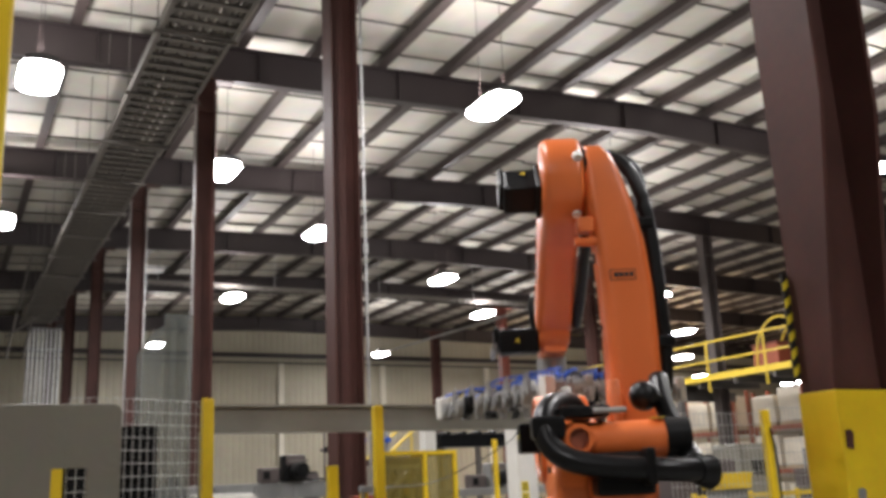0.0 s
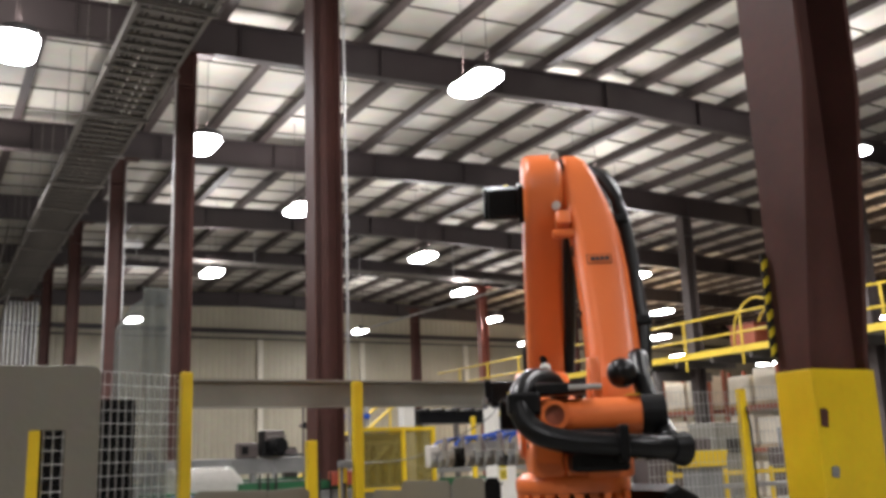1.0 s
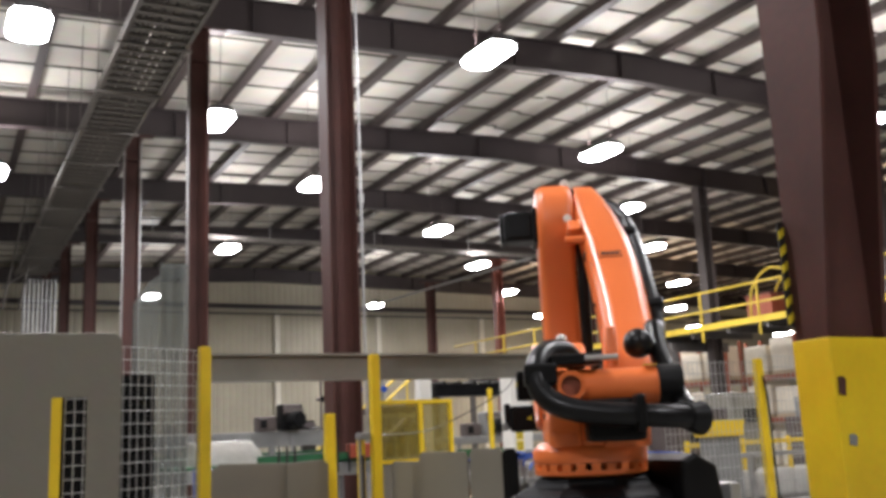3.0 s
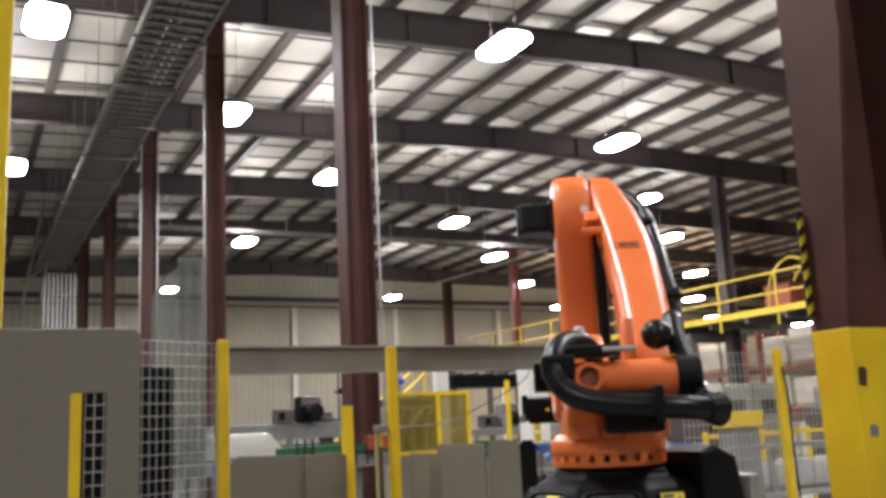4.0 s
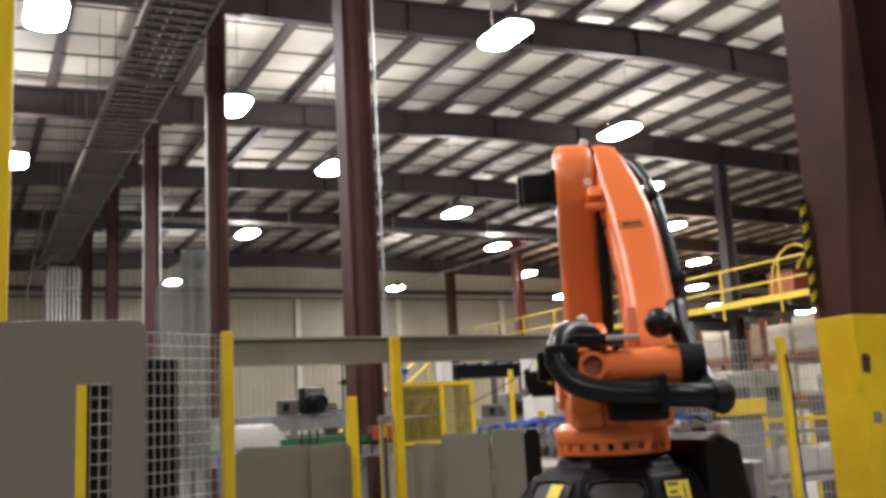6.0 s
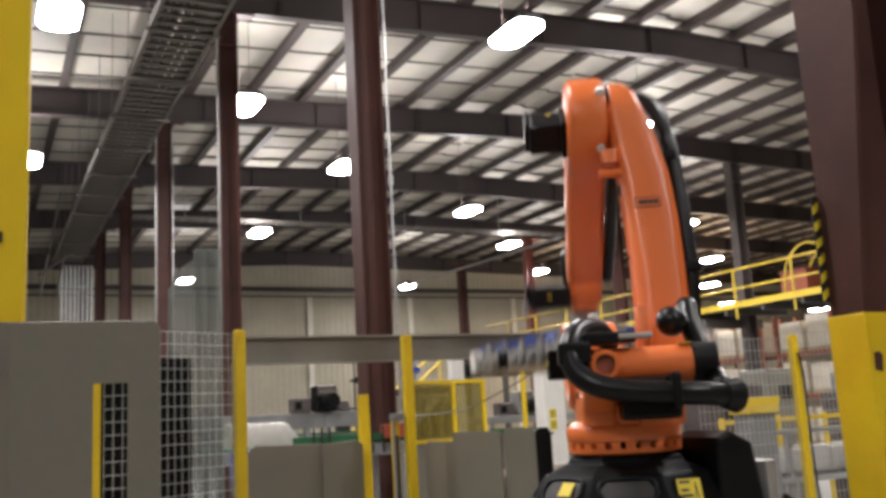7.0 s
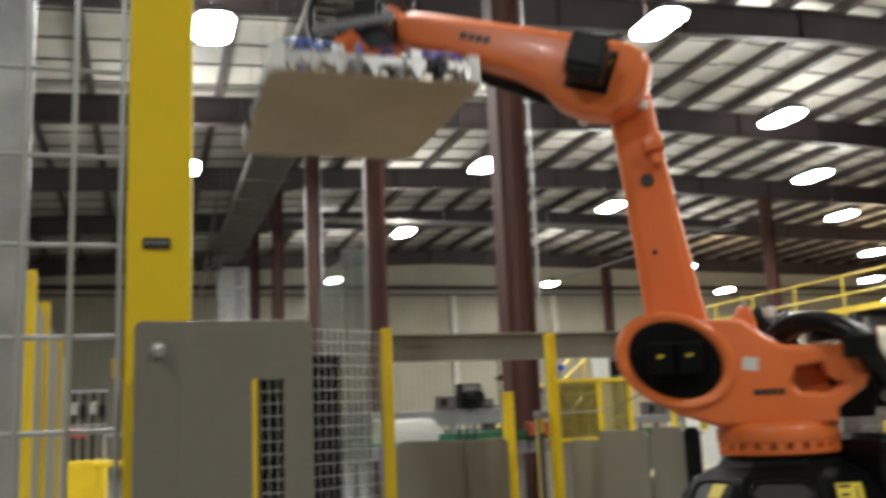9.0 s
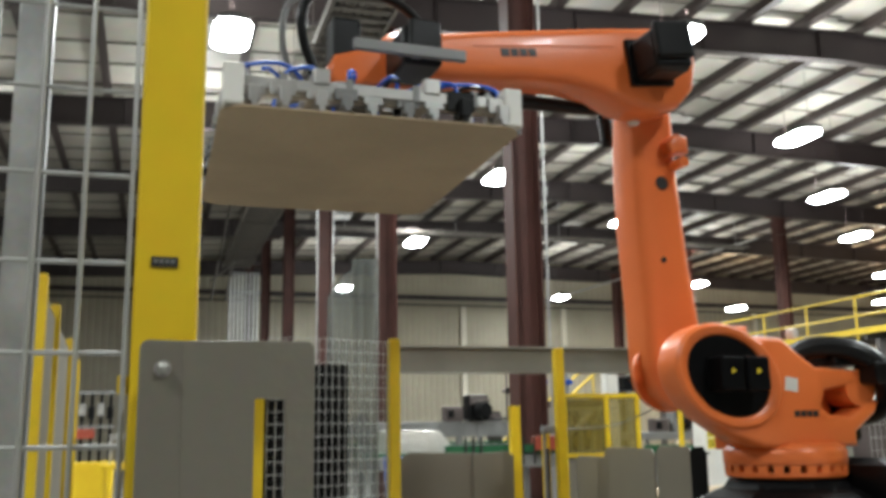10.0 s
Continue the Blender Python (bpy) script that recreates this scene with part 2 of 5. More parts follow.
def hall():
    bm = box(B(), WEST - 0.3, EAST + 0.3, SOUTH - 0.3, NORTH + 0.3, -0.3, 0.0)
    solid("floor", bm, M_CONCRETE, "worn grey concrete factory floor", "floor", "structure")
    # ribbed sheet walls
    for name, a, b in (("wall_north", (WEST, NORTH), (EAST, NORTH)), ("wall_south", (EAST, SOUTH), (WEST, SOUTH)), ("wall_west", (WEST, SOUTH), (WEST, NORTH)), ("wall_east", (EAST, NORTH), (EAST, SOUTH))):
        bm = B()
        d = Vector((b[0] - a[0], b[1] - a[1], 0))
        n = Vector((-d.y, d.x, 0)).normalized()
        u = d.normalized()
        pitch, s, pts = 0.32 if name == "wall_north" else 0.8, 0.0, []
        while s < d.length:
            pts += [(s, 0), (s + pitch * 0.7, 0), (s + pitch * 0.78, 0.018), (s + pitch * 0.92, 0.018)]
            s += pitch
        pts.append((d.length, 0))
        pts += [(d.length, 0.25), (0, 0.25)]
        lo = [bm.verts.new(Vector((*a, 0)) + u * s - n * -o) for s, o in pts]
        hi = [bm.verts.new(Vector((*a, 10.9)) + u * s - n * -o) for s, o in pts]
        for i in range(len(pts)):
            j = (i + 1) % len(pts)
            bm.faces.new((lo[i], lo[j], hi[j], hi[i]))
        solid(name, bm, M_WALL, "pale ribbed sheet-metal factory wall", "wall", "structure")
    # girts, downpipes and the dark eave strip of the far wall
    for z, h in ((8.35, 0.22), (8.05, 0.06)):
        solid("trim", box(B(), WEST, EAST, NORTH - 0.16, NORTH - 0.02, z, z + h), M_RAFTER, "dark steel girt along the far wall", "trim", "structure")
    for x in (6.2, 15.3, 21.0, 27.5, 33.0):
        solid("trim", box(B(), x - 0.13, x + 0.13, NORTH - 0.2, NORTH - 0.03, 0, 8.04), M_FLASH, "pale vertical wall flashing", "trim", "structure")
    # roof: insulation, purlins and straps
    bm = B()
    for x0, x1 in ((WEST - 0.3, RIDGE), (RIDGE, EAST + 0.3)):
        vs = [bm.verts.new((x, y, soffit(x) + 0.98 + dz)) for dz in (0, 0.2) for x, y in ((x0, SOUTH - 0.3), (x1, SOUTH - 0.3), (x1, NORTH + 0.3), (x0, NORTH + 0.3))]
        bm.faces.new(vs[:4][::-1]), bm.faces.new(vs[4:])
        for i in range(4):
            bm.faces.new((vs[i], vs[(i + 1) % 4], vs[4 + (i + 1) % 4], vs[4 + i]))
    solid("ceiling", bm, M_INSUL, "pale sagging roof insulation between dark purlins", "ceiling", "structure")
    bm = B()
    x = WEST + 0.6
    while x < EAST:
        z = soffit(x) + 0.72
        box(bm, x - 0.035, x + 0.035, SOUTH, NORTH, z, z + 0.24)
        box(bm, x - 0.10, x + 0.10, SOUTH, NORTH, z - 0.012, z)
        x += 1.5
    solid("ceiling_purlins", bm, M_PURLIN, "dark steel purlins under the roof", "ceiling", "structure")
    bm = B()
    y = SOUTH + 0.8
    rnd = random.Random(4)
    while y < NORTH:
        for x0, x1 in ((WEST, RIDGE), (RIDGE, EAST)):
            a, b = Vector((x0, y + rnd.uniform(-0.1, 0.1), soffit(x0) + 0.955)), Vector((x1, y + rnd.uniform(-0.1, 0.1), soffit(x1) + 0.955))
            rod(bm, a, b, 0.022, 4)
        y += 1.35
    solid("ceiling_straps", bm, M_PURLIN, "thin dark straps across the roof insulation", "ceiling", "structure")


STIFFENER = mesh_of("stiffener", box(B(), -0.008, 0.008, -0.1, 0.1, 0.031, 0.689), M_RAFTER)


def rafter(y):
    bm = B()
    xs = [WEST, RIDGE, EAST]
    for k0, k1, w in ((0.0, 0.03, 0.11), (0.03, 0.69, 0.008), (0.69, 0.72, 0.11)):
        sec = []
        for x in xs:
            sec.append([bm.verts.new((x, y + s, soffit(x) + k)) for s, k in ((-w, k0), (w, k0), (w, k1), (-w, k1))])
        for a, b in zip(sec, sec[1:]):
            for i in range(4):
                bm.faces.new((a[i], a[(i + 1) % 4], b[(i + 1) % 4], b[i]))
        bm.faces.new(sec[0][::-1]), bm.faces.new(sec[-1])
    ra = solid("rafter", bm, M_RAFTER, "deep dark steel roof rafter", "rafter", "structure", "roof rafters")
    for i in range(24):
        x = WEST + 1.0 + 3.0 * i
        o = new("stiffener", STIFFENER)
        o.parent, o.location = ra, (x, y, soffit(x))


def column_mesh(height, wide=0.30, deep=0.34, t=0.022):
    bm = B()
    box(bm, -deep / 2, -deep / 2 + t, -wide / 2, wide / 2, 0.02, height, 0.004)
    box(bm, deep / 2 - t, deep / 2, -wide / 2, wide / 2, 0.02, height, 0.004)
    box(bm, -deep / 2 + t, deep / 2 - t, -0.008, 0.008, 0.02, height)
    for z in (height - 0.03, height - 0.7):
        box(bm, -deep / 2 + t, deep / 2 - t, -wide / 2 + 0.01, wide / 2 - 0.01, z, z + 0.02)
    box(bm, -deep / 2 - 0.06, deep / 2 + 0.06, -wide / 2 - 0.06, wide / 2 + 0.06, 0.0, 0.025)
    box(bm, -deep / 2 - 0.35, deep / 2 + 0.35, -0.11, 0.11, height - 0.03, height)
    return bm


def columns():
    h = soffit(4.0)
    # the nearest one tapers towards its foot
    bm = B()
    for x0, x1 in ((-0.22, -0.19), (0.19, 0.22)):
        rings = [[(x0, a, z), (x1, a, z), (x1, b, z), (x0, b, z)] for a, b, z in ((0.125, 0.31, 0.02), (0.115, 0.31, 2.0), (-0.05, 0.31, 3.4), (-0.10, 0.31, h))]
        vs = [[bm.verts.new(p) for p in r] for r in rings]
        for lo, hi in zip(vs, vs[1:]):
            for k in range(4):
                bm.faces.new((lo[k], lo[(k + 1) % 4], hi[(k + 1) % 4], hi[k]))
        bm.faces.new(vs[0][::-1]), bm.faces.new(vs[-1])
    box(bm, -0.19, 0.19, 0.17, 0.185, 0.02, h)
    box(bm, -0.26, 0.26, 0.02, 0.36, 0.0, 0.02)
    solid("column", bm, M_BROWN, "red-brown tapered steel column above a yellow guard", "column", "structure", "columns of the first row", at=(4.02, 2.995, 0))
    for i, y in enumerate(FRAMES):
        if i == 2:
            continue
        solid("column", column_mesh(h), M_BROWN, "red-brown painted steel H column", "column", "structure", "columns of the first row", at=(3.97, y, 0))
    h = soffit(22.75)
    for i, y in enumerate(FRAMES):
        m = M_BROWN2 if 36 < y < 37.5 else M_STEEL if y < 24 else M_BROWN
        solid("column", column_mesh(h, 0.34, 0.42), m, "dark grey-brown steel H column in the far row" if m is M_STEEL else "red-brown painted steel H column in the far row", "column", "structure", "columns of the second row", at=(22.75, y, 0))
    h = soffit(-13.4)
    for y in FRAMES[::2]:
        solid("column", column_mesh(h), M_BROWN, "red-brown painted steel wall column", "column", "structure", "columns of the wall row", at=(-13.4, y, 0))


hall()
for fy in FRAMES[:-1] + [NORTH - 0.45]:
    rafter(fy)
columns()


def conduit_line():
    """The white conduit that runs up the column behind the fence."""
    c = thing("conduit", "thin white electrical conduit strapped to a brown column", "conduit", (4.176, 9.62, 0))
    part("pipe", rod(B(), (0, 0, 0.1), (0, 0, 9.0), 0.015, 10), M_GALV, c, smooth=40)
    for z in (1.2, 4.28, 6.9):
        part("coupling", rod(B(), (0, 0, z - 0.05), (0, 0, z + 0.05), 0.03, 10), M_GALV, c, smooth=40)
    d = thing("conduit", "thin pale conduit strapped to a brown column", "conduit", (3.775, 16.45, 0))
    part("pipe", rod(B(), (0, 0, 0.1), (0, 0, 9.0), 0.02, 10), M_GALV, d, smooth=40)
    e = thing("conduit", "pair of pale conduits on a brown column", "conduit", (3.775, 23.2, 0))
    part("pipe", rod(B(), (0, 0, 0.1), (0, 0, 9.0), 0.02, 10), M_GALV, e, smooth=40)
    part("pipe", rod(B(), (0.40, 0, 0.1), (0.40, 0, 9.0), 0.018, 10), M_GALV, e, smooth=40)


def high_bay(x, y, z):
    l = thing("high_bay_lamp", "lit rectangular high-bay lamp hanging from the roof", "ceiling lamp", (x, y, z), group="high-bay lamps")
    lens = B()
    q = 0.24
    ring = [p for cx, cy, a in ((0.30 - q, 0.58 - q, 0), (q - 0.30, 0.58 - q, 90), (q - 0.30, q - 0.58, 180), (0.30 - q, q - 0.58, 270)) for p in arc(cx, cy, q, a, a + 90, 5)]
    slab(lens, ring, -0.075, 0.0, 0.03, "z", 3)
    part("lens", lens, M_LAMP, l, "glowing prismatic lens", smooth=40)
    shell = B()
    slab(shell, [(-0.26, 0.003), (0.26, 0.003), (0.22, 0.09), (0.10, 0.13), (-0.10, 0.13), (-0.22, 0.09)], -0.55, 0.55, 0.012)
    part("housing", shell, M_LAMPSHELL, l, smooth=40)
    part("ballast_box", box(B(), -0.09, 0.09, -0.22, 0.22, 0.131, 0.23, 0.012), M_LAMPSHELL, l)
    top = soffit(x) + 0.985 - z
    for s in (-0.4, 0.4):
        part("hook_rod", rod(B(), (0, s, 0.12), (0, s, top), 0.006, 6), M_PURLIN, l)
    return l


LAMPS = [(0.93, 14.6, 8.0), (0.85, 23.1, 8.0), (4.64, 17.9, 8.0), (8.1, 12.95, 8.0), (8.2, 21.8, 8.0), (8.3, 30.3, 8.0), (7.9, 41.0, 8.0), (13.6, 17.0, 8.0), (13.85, 25.8, 8.0),
         (18.0, 21.5, 8.0), (18.3, 30.9, 8.0), (18.8, 41.9, 8.0), (22.86, 26.1, 8.0), (23.3, 36.85, 8.0), (30.0, 32.65, 8.0), (33.6, 36.9, 7.5), (38.1, 40.4, 7.0), (44.2, 39.6, 6.6), (28.3, 41.3, 7.6), (17.9, 13.1, 8.0),
         # this row hangs unseen outside the view, added to light the near hall
         (8.1, 4.0, 8.0), (0.9, 6.0, 8.0), (13.6, 8.0, 8.0), (-5.5, 10.0, 8.0), (4.6, -3.5, 8.0), (-5.5, 24.0, 8.0), (22.9, 8.0, 8.0), (31.0, 20.0, 8.0), (40.0, 28.0, 7.5), (-4.5, -2.5, 8.0)]
for lx, ly, lz in LAMPS:
    hb = high_bay(lx, ly, lz)
    li = bpy.data.lights.new("lamp_light", "AREA")
    li.shape, li.size, li.size_y = "RECTANGLE", 0.42, 1.05
    warm = lx > 26
    li.energy, li.color = LAMP_WATTS * (0.7 if ly > 20 else 1.0), (1.0, 0.66, 0.36) if warm else LAMP_TINT
    lo = new("lamp_light", li)
    lo.location = (lx, ly, lz - 0.085)
    ui = bpy.data.lights.new("lamp_uplight", "AREA")   # each lamp's upward light, added above its closed housing to brighten the roof
    ui.shape, ui.size, ui.size_y, ui.energy, ui.color = "RECTANGLE", 0.40, 0.9, UP_WATTS * (0.7 if ly > 20 else 1.0), li.color
    uo = new("lamp_uplight", ui)
    uo.location, uo.rotation_euler = (lx, ly, lz + 0.25), (math.pi, 0, 0)


def cable_tray():
    """The wide ladder tray under the roof and the conduits that drop from its end."""
    x0, x1, z, y0, y1 = 2.25, 3.22, 7.8, 2.0, 36.0
    t = thing("cable_tray", "wide steel ladder cable tray hung under the roof", "cable tray", (0, 0, 0))
    for x in (x0, x1):
        part("side_rail", box(B(), x - 0.03, x + 0.03, y0, y1, z, z + 0.16), M_TRAY, t)
    rung = mesh_of("rung", box(B(), x0 + 0.03, x1 - 0.03, -0.05, 0.05, z + 0.02, z + 0.05), M_TRAY)
    for k in range(113):
        o = new("rung", rung)
        o.parent, o.location = t, (0, y0 + 0.1 + 0.3 * k, 0)
    rnd = random.Random(7)
    for i in range(13):
        x = x0 + 0.08 + 0.068 * i
        part("cable", tube(B(), [(x + rnd.uniform(-0.02, 0.02), y0 + k * 3.4, z + 0.085 + rnd.uniform(0, 0.02)) for k in range(11)], 0.038, 6), M_TRAY, t, "power cable in the tray's grey-brown", smooth=50)
    for y in [y0 + 1 + 2.25 * k for k in range(15)]:
        for x in (x0 - 0.05, x1 + 0.05):
            part("hanger", rod(B(), (x, y, z), (x, y, soffit(x) + 0.75), 0.008, 6), M_TRAY, t)
        part("cross_bar", box(B(), x0 - 0.1, x1 + 0.1, y - 0.02, y + 0.02, z - 0.045, z - 0.004), M_TRAY, t)
    c = thing("conduit_bank", "bank of bright vertical conduits dropping from the tray", "conduit", (2.55, 36.0, 0))
    for i in range(8):
        part("pipe", rod(B(), (0.145 * i, 0, 0.0), (0.145 * i, 0, 7.7), 0.05, 10), M_GALV, c, smooth=40)
    for z in (2.2, 4.6, 6.9):
        part("strut", box(B(), -0.12, 1.15, 0.06, 0.12, z, z + 0.08), M_GALV, c)
    # long thin ladder tray across the hall and a slanting brace pipe
    t2 = thing("cable_tray", "narrow ladder cable tray crossing under a rafter", "cable tray")
    for y in (30.9, 31.25):
        part("side_rail", box(B(), 4.3, 22.0, y - 0.02, y + 0.02, 8.45, 8.55), M_TRAY, t2)
    rung = mesh_of("rung", box(B(), 4.4, 4.46, 30.92, 31.23, 8.46, 8.5), M_TRAY)
    for i in range(59):
        o = new("rung", rung)
        o.parent, o.location = t2, (0.3 * i, 0, 0)
    for x in (6, 10, 14, 18, 21.5):
        part("hanger", rod(B(), (x, 31.08, 8.5), (x, 31.08, soffit(x) + 0.75), 0.012, 6), M_GALV, t2)
    p = thing("pipe_run", "thin grey pipe slanting up to the roof", "pipe")
    part("pipe", rod(B(), (17.4, 42.5, 7.6), (22.5, 31.0, 8.9), 0.05, 8), M_GALV, p, smooth=40)
    u = thing("unit_heater_frame", "small steel trapeze frame hung under the roof", "pipe hanger", (2.0, 34.0, 0))
    for x in (-0.25, 0.25):
        part("leg", rod(B(), (x, 0, 6.3), (x + 0.6, 0, soffit(2) + 0.75), 0.04, 6), M_TRAY, u)
    part("crossbar", rod(B(), (-0.3, 0, 7.0), (0.9, 0, 7.9), 0.04, 6), M_TRAY, u)


conduit_line()
cable_tray()


# ---- the palletising robot ----
BASE = (2.80, 3.76)
SH_X, SH_Z, L_ARM, L_FORE = 0.43, 1.83, 1.45, 1.32
OUT = -0.005          # forearm's offset to the robot's left
DROP = 0.46         # wrist above the held sheet
AHEAD = 0.25        # tool axis ahead of the wrist


def loft(bm, rings):
    vs = [[bm.verts.new(p) for p in ring] for ring in rings]
    n = len(vs[0])
    for a, b in zip(vs, vs[1:]):
        for i in range(n):
            bm.faces.new((a[i], a[(i + 1) % n], b[(i + 1) % n], b[i]))
    bm.faces.new(vs[0][::-1]), bm.faces.new(vs[-1])
    bmesh.ops.recalc_face_normals(bm, faces=bm.faces)
    return bm


def soft_rect(x0, x1, y0, y1, z, r, k=4):
    pts = []
    for cx, cy, a in ((x1 - r, y1 - r, 0), (x0 + r, y1 - r, 90), (x0 + r, y0 + r, 180), (x1 - r, y0 + r, 270)):
        for i in range(k + 1):
            t = radians(a + 90 * i / k)
            pts.append((cx + r * math.cos(t), cy + r * math.sin(t), z))
    return pts


def bars(parent, y, x, z, rows, h, along, normal_y=1, mat=None):
    """Plain bars where lettering stands: rows of (start, length)."""
    bm = B()
    for s, l in rows:
        if along == "x":
            box(bm, x + s, x + s + l, y, y + 0.003 * normal_y, z, z + h)
        else:
            box(bm, x, x + 0.003 * normal_y, y + s, y + s + l, z, z + h)
    return part("lettering", bm, mat or M_INK, parent)


def oval(cx, cz, a, b, tilt, a0, a1, n):
    c, d = math.cos(radians(tilt)), math.sin(radians(tilt))
    out = []
    for i in range(n + 1):
        t = radians(a0 + (a1 - a0) * i / n)
        u, v = a * math.cos(t), b * math.sin(t)
        out.append((cx + u * c - v * d, cz + u * d + v * c))
    return out


def squash(bm, cx, cz, k, tilt):
    """Flatten round work about (cx, cz) into an oval whose long axis tilts."""
    m = Matrix.Translation((cx, 0, cz)) @ Matrix.Rotation(radians(-tilt), 4, "Y") @ Matrix.Diagonal((1, 1, k, 1)) @ Matrix.Rotation(radians(tilt), 4, "Y") @ Matrix.Translation((-cx, 0, -cz))
    bmesh.ops.transform(bm, matrix=m, verts=bm.verts)
    return bm


def robot():
    r = thing("palletising_robot", "large orange four-axis palletising robot on a black pedestal", "robot", (*BASE, 0))
    # pedestal and cast base
    bm = B()
    slab(bm, [(-0.45, -0.45), (0.45, -0.45), (0.45, 0.45), (-0.45, 0.45)], 0, 0.03, 0.004, "z")
    slab(bm, [(-0.36, -0.36), (0.36, -0.36), (0.36, 0.36), (-0.36, 0.36)], 0.03, 0.95, 0.01, "z")
    part("pedestal", bm, M_BLACK, r, "black steel riser")
    bf = new("base_frame", mesh_of("base_frame", lathe(B(), [(0, 0.95), (0.50, 0.95), (0.52, 1.0), (0.49, 1.14), (0.40, 1.26), (0.345, 1.285), (0.30, 1.30), (0.28, 1.335), (0, 1.335)], (0, 0, 0), 8), M_MATT, 0))
    bmod = bf.modifiers.new("edge", "BEVEL")
    bmod.width, bmod.segments, bmod.limit_method, bmod.angle_limit = 0.012, 2, "ANGLE", radians(20)
    bf.parent, bf.rotation_euler = r, (0, 0, radians(22.5 - 37))
    tagged(bf, "black cast robot base with cut-outs")
    for k in range(8):   # openings in the sloped faces of the casting, their inner shade as dark plates
        m = Matrix.Rotation(radians(22.5 + 45 * k), 4, "Z") @ Matrix.Translation((0.414, 0, 1.20)) @ Matrix.Rotation(radians(-37), 4, "Y")
        if k == 6:
            continue
        bm = slab(B(), [(-0.105, -0.045), (0.105, -0.045), (0.12, 0.0), (0.09, 0.045), (-0.09, 0.045), (-0.12, 0.0)], -0.02, 0.003, 0.006, "x")
        bmesh.ops.transform(bm, matrix=m, verts=bm.verts)
        o = part("opening", bm, M_INK, bf, "dark plate standing for an opening's shade")
        bm = B()
        tube(bm, [m @ Vector((0.004, y, z)) for y, z in ((-0.105, -0.05), (0.105, -0.05), (0.125, 0.0), (0.095, 0.05), (-0.095, 0.05), (-0.125, 0.0), (-0.105, -0.05))], 0.008, 6)
        part("opening_rim", bm, M_BLACK, o, smooth=60)
    # warning labels on the base
    st = part("warning_label", slab(B(), [(-0.055, -0.05), (0.055, -0.05), (0.055, 0.05), (-0.055, 0.05)], -0.003, 0.0), M_STICKER, r, "yellow warning label with black marks")
    st.matrix_basis = pose(-0.005, -0.452, 1.185, -16, 0, -16)
    part("label_bracket", box(B(), -0.06, 0.06, 0.001, 0.06, -0.055, 0.055, 0.004), M_BLACK, st, "black bracket")
    bm = B()
    for x0, x1, z0, z1 in ((-0.045, 0.005, 0.030, 0.042), (-0.04, -0.005, -0.005, 0.006), (-0.045, 0.01, -0.03, -0.018), (0.025, 0.034, -0.015, 0.02), (0.02, 0.026, -0.035, -0.016), (0.034, 0.04, -0.035, -0.016), (0.026, 0.034, 0.024, 0.033)):
        box(bm, x0, x1, -0.005, -0.0031, z0, z1)
    part("marks", bm, M_INK, st)
    st2 = part("warning_label", slab(B(), [(-0.04, -0.035), (0.04, -0.035), (0.04, 0.035), (-0.04, 0.035)], -0.003, 0.0), M_STICKER, r, "small yellow warning label")
    st2.matrix_basis = pose(-0.418, -0.10, 1.205, -37, 0, -82)
    # junction boxes beside the base
    bm = B()
    slab(bm, [(0.20, 0.90), (0.50, 0.90), (0.42, 1.37), (0.30, 1.43), (0.22, 1.40)], -0.42, -0.02, 0.02)
    jb = part("junction_box", bm, M_BLACK, r, "black connector housing with slanted sides")
    jb.rotation_euler = (0, 0, radians(-2))
    jc = part("connector_panel", box(B(), 0.505, 0.57, -0.40, -0.06, 0.98, 1.28, 0.01), M_ALU, r, "grey connector panel")
    bm = B()
    for i in range(4):
        rod(bm, (0.57, -0.36 + 0.09 * i, 1.06 + 0.07 * (i % 3)), (0.65, -0.36 + 0.09 * i, 1.05 + 0.07 * (i % 3)), 0.028, 10)
    part("plugs", bm, M_BLACK, jc, "black round plugs", 40)
    for i in range(3):
        part("cable", tube(B(), [(0.64, -0.36 + 0.1 * i, 1.1), (0.73, -0.36 + 0.1 * i, 1.0), (0.74, -0.30 + 0.08 * i, 0.6), (0.7, -0.25 + 0.08 * i, 0.05)], 0.016, 8), M_RUBBER, r, smooth=60)

    # ---- carousel, turning about the upright axis; +x ahead, +y left ----
    c = part("carousel", lathe(B(), [(0, 1.403), (0.272, 1.405), (0.275, 1.412), (0.277, 1.462), (0.268, 1.478), (0.24, 1.50), (0, 1.50)], (0, 0, 0), 48), M_ORANGE, r, "orange rotating column with toothed ring", 35)
    # the shade between the teeth is put in as a matt black groove
    part("ring_groove", lathe(B(), [(0, 1.345), (0.235, 1.345), (0.222, 1.36), (0.222, 1.403), (0, 1.403)], (0, 0, 0), 40), M_MATT, c, "groove under the toothed ring, blackened for its shade", 40)
    part("lower_ring", lathe(B(), [(0.223, 1.346), (0.262, 1.346), (0.270, 1.354), (0.271, 1.370), (0.223, 1.370)], (0, 0, 0), 48), M_ORANGE, c, smooth=35)
    tooth = mesh_of("tooth", slab(B(), [(-0.025, 1.371), (0.025, 1.371), (0.019, 1.384), (0.026, 1.4025), (-0.026, 1.4025), (-0.019, 1.384)], 0.224, 0.271, 0, "x"), M_ORANGE)
    for k in range(24):
        o = new("tooth", tooth)
        o.parent, o.rotation_euler = c, (0, 0, 2 * math.pi * k / 24)
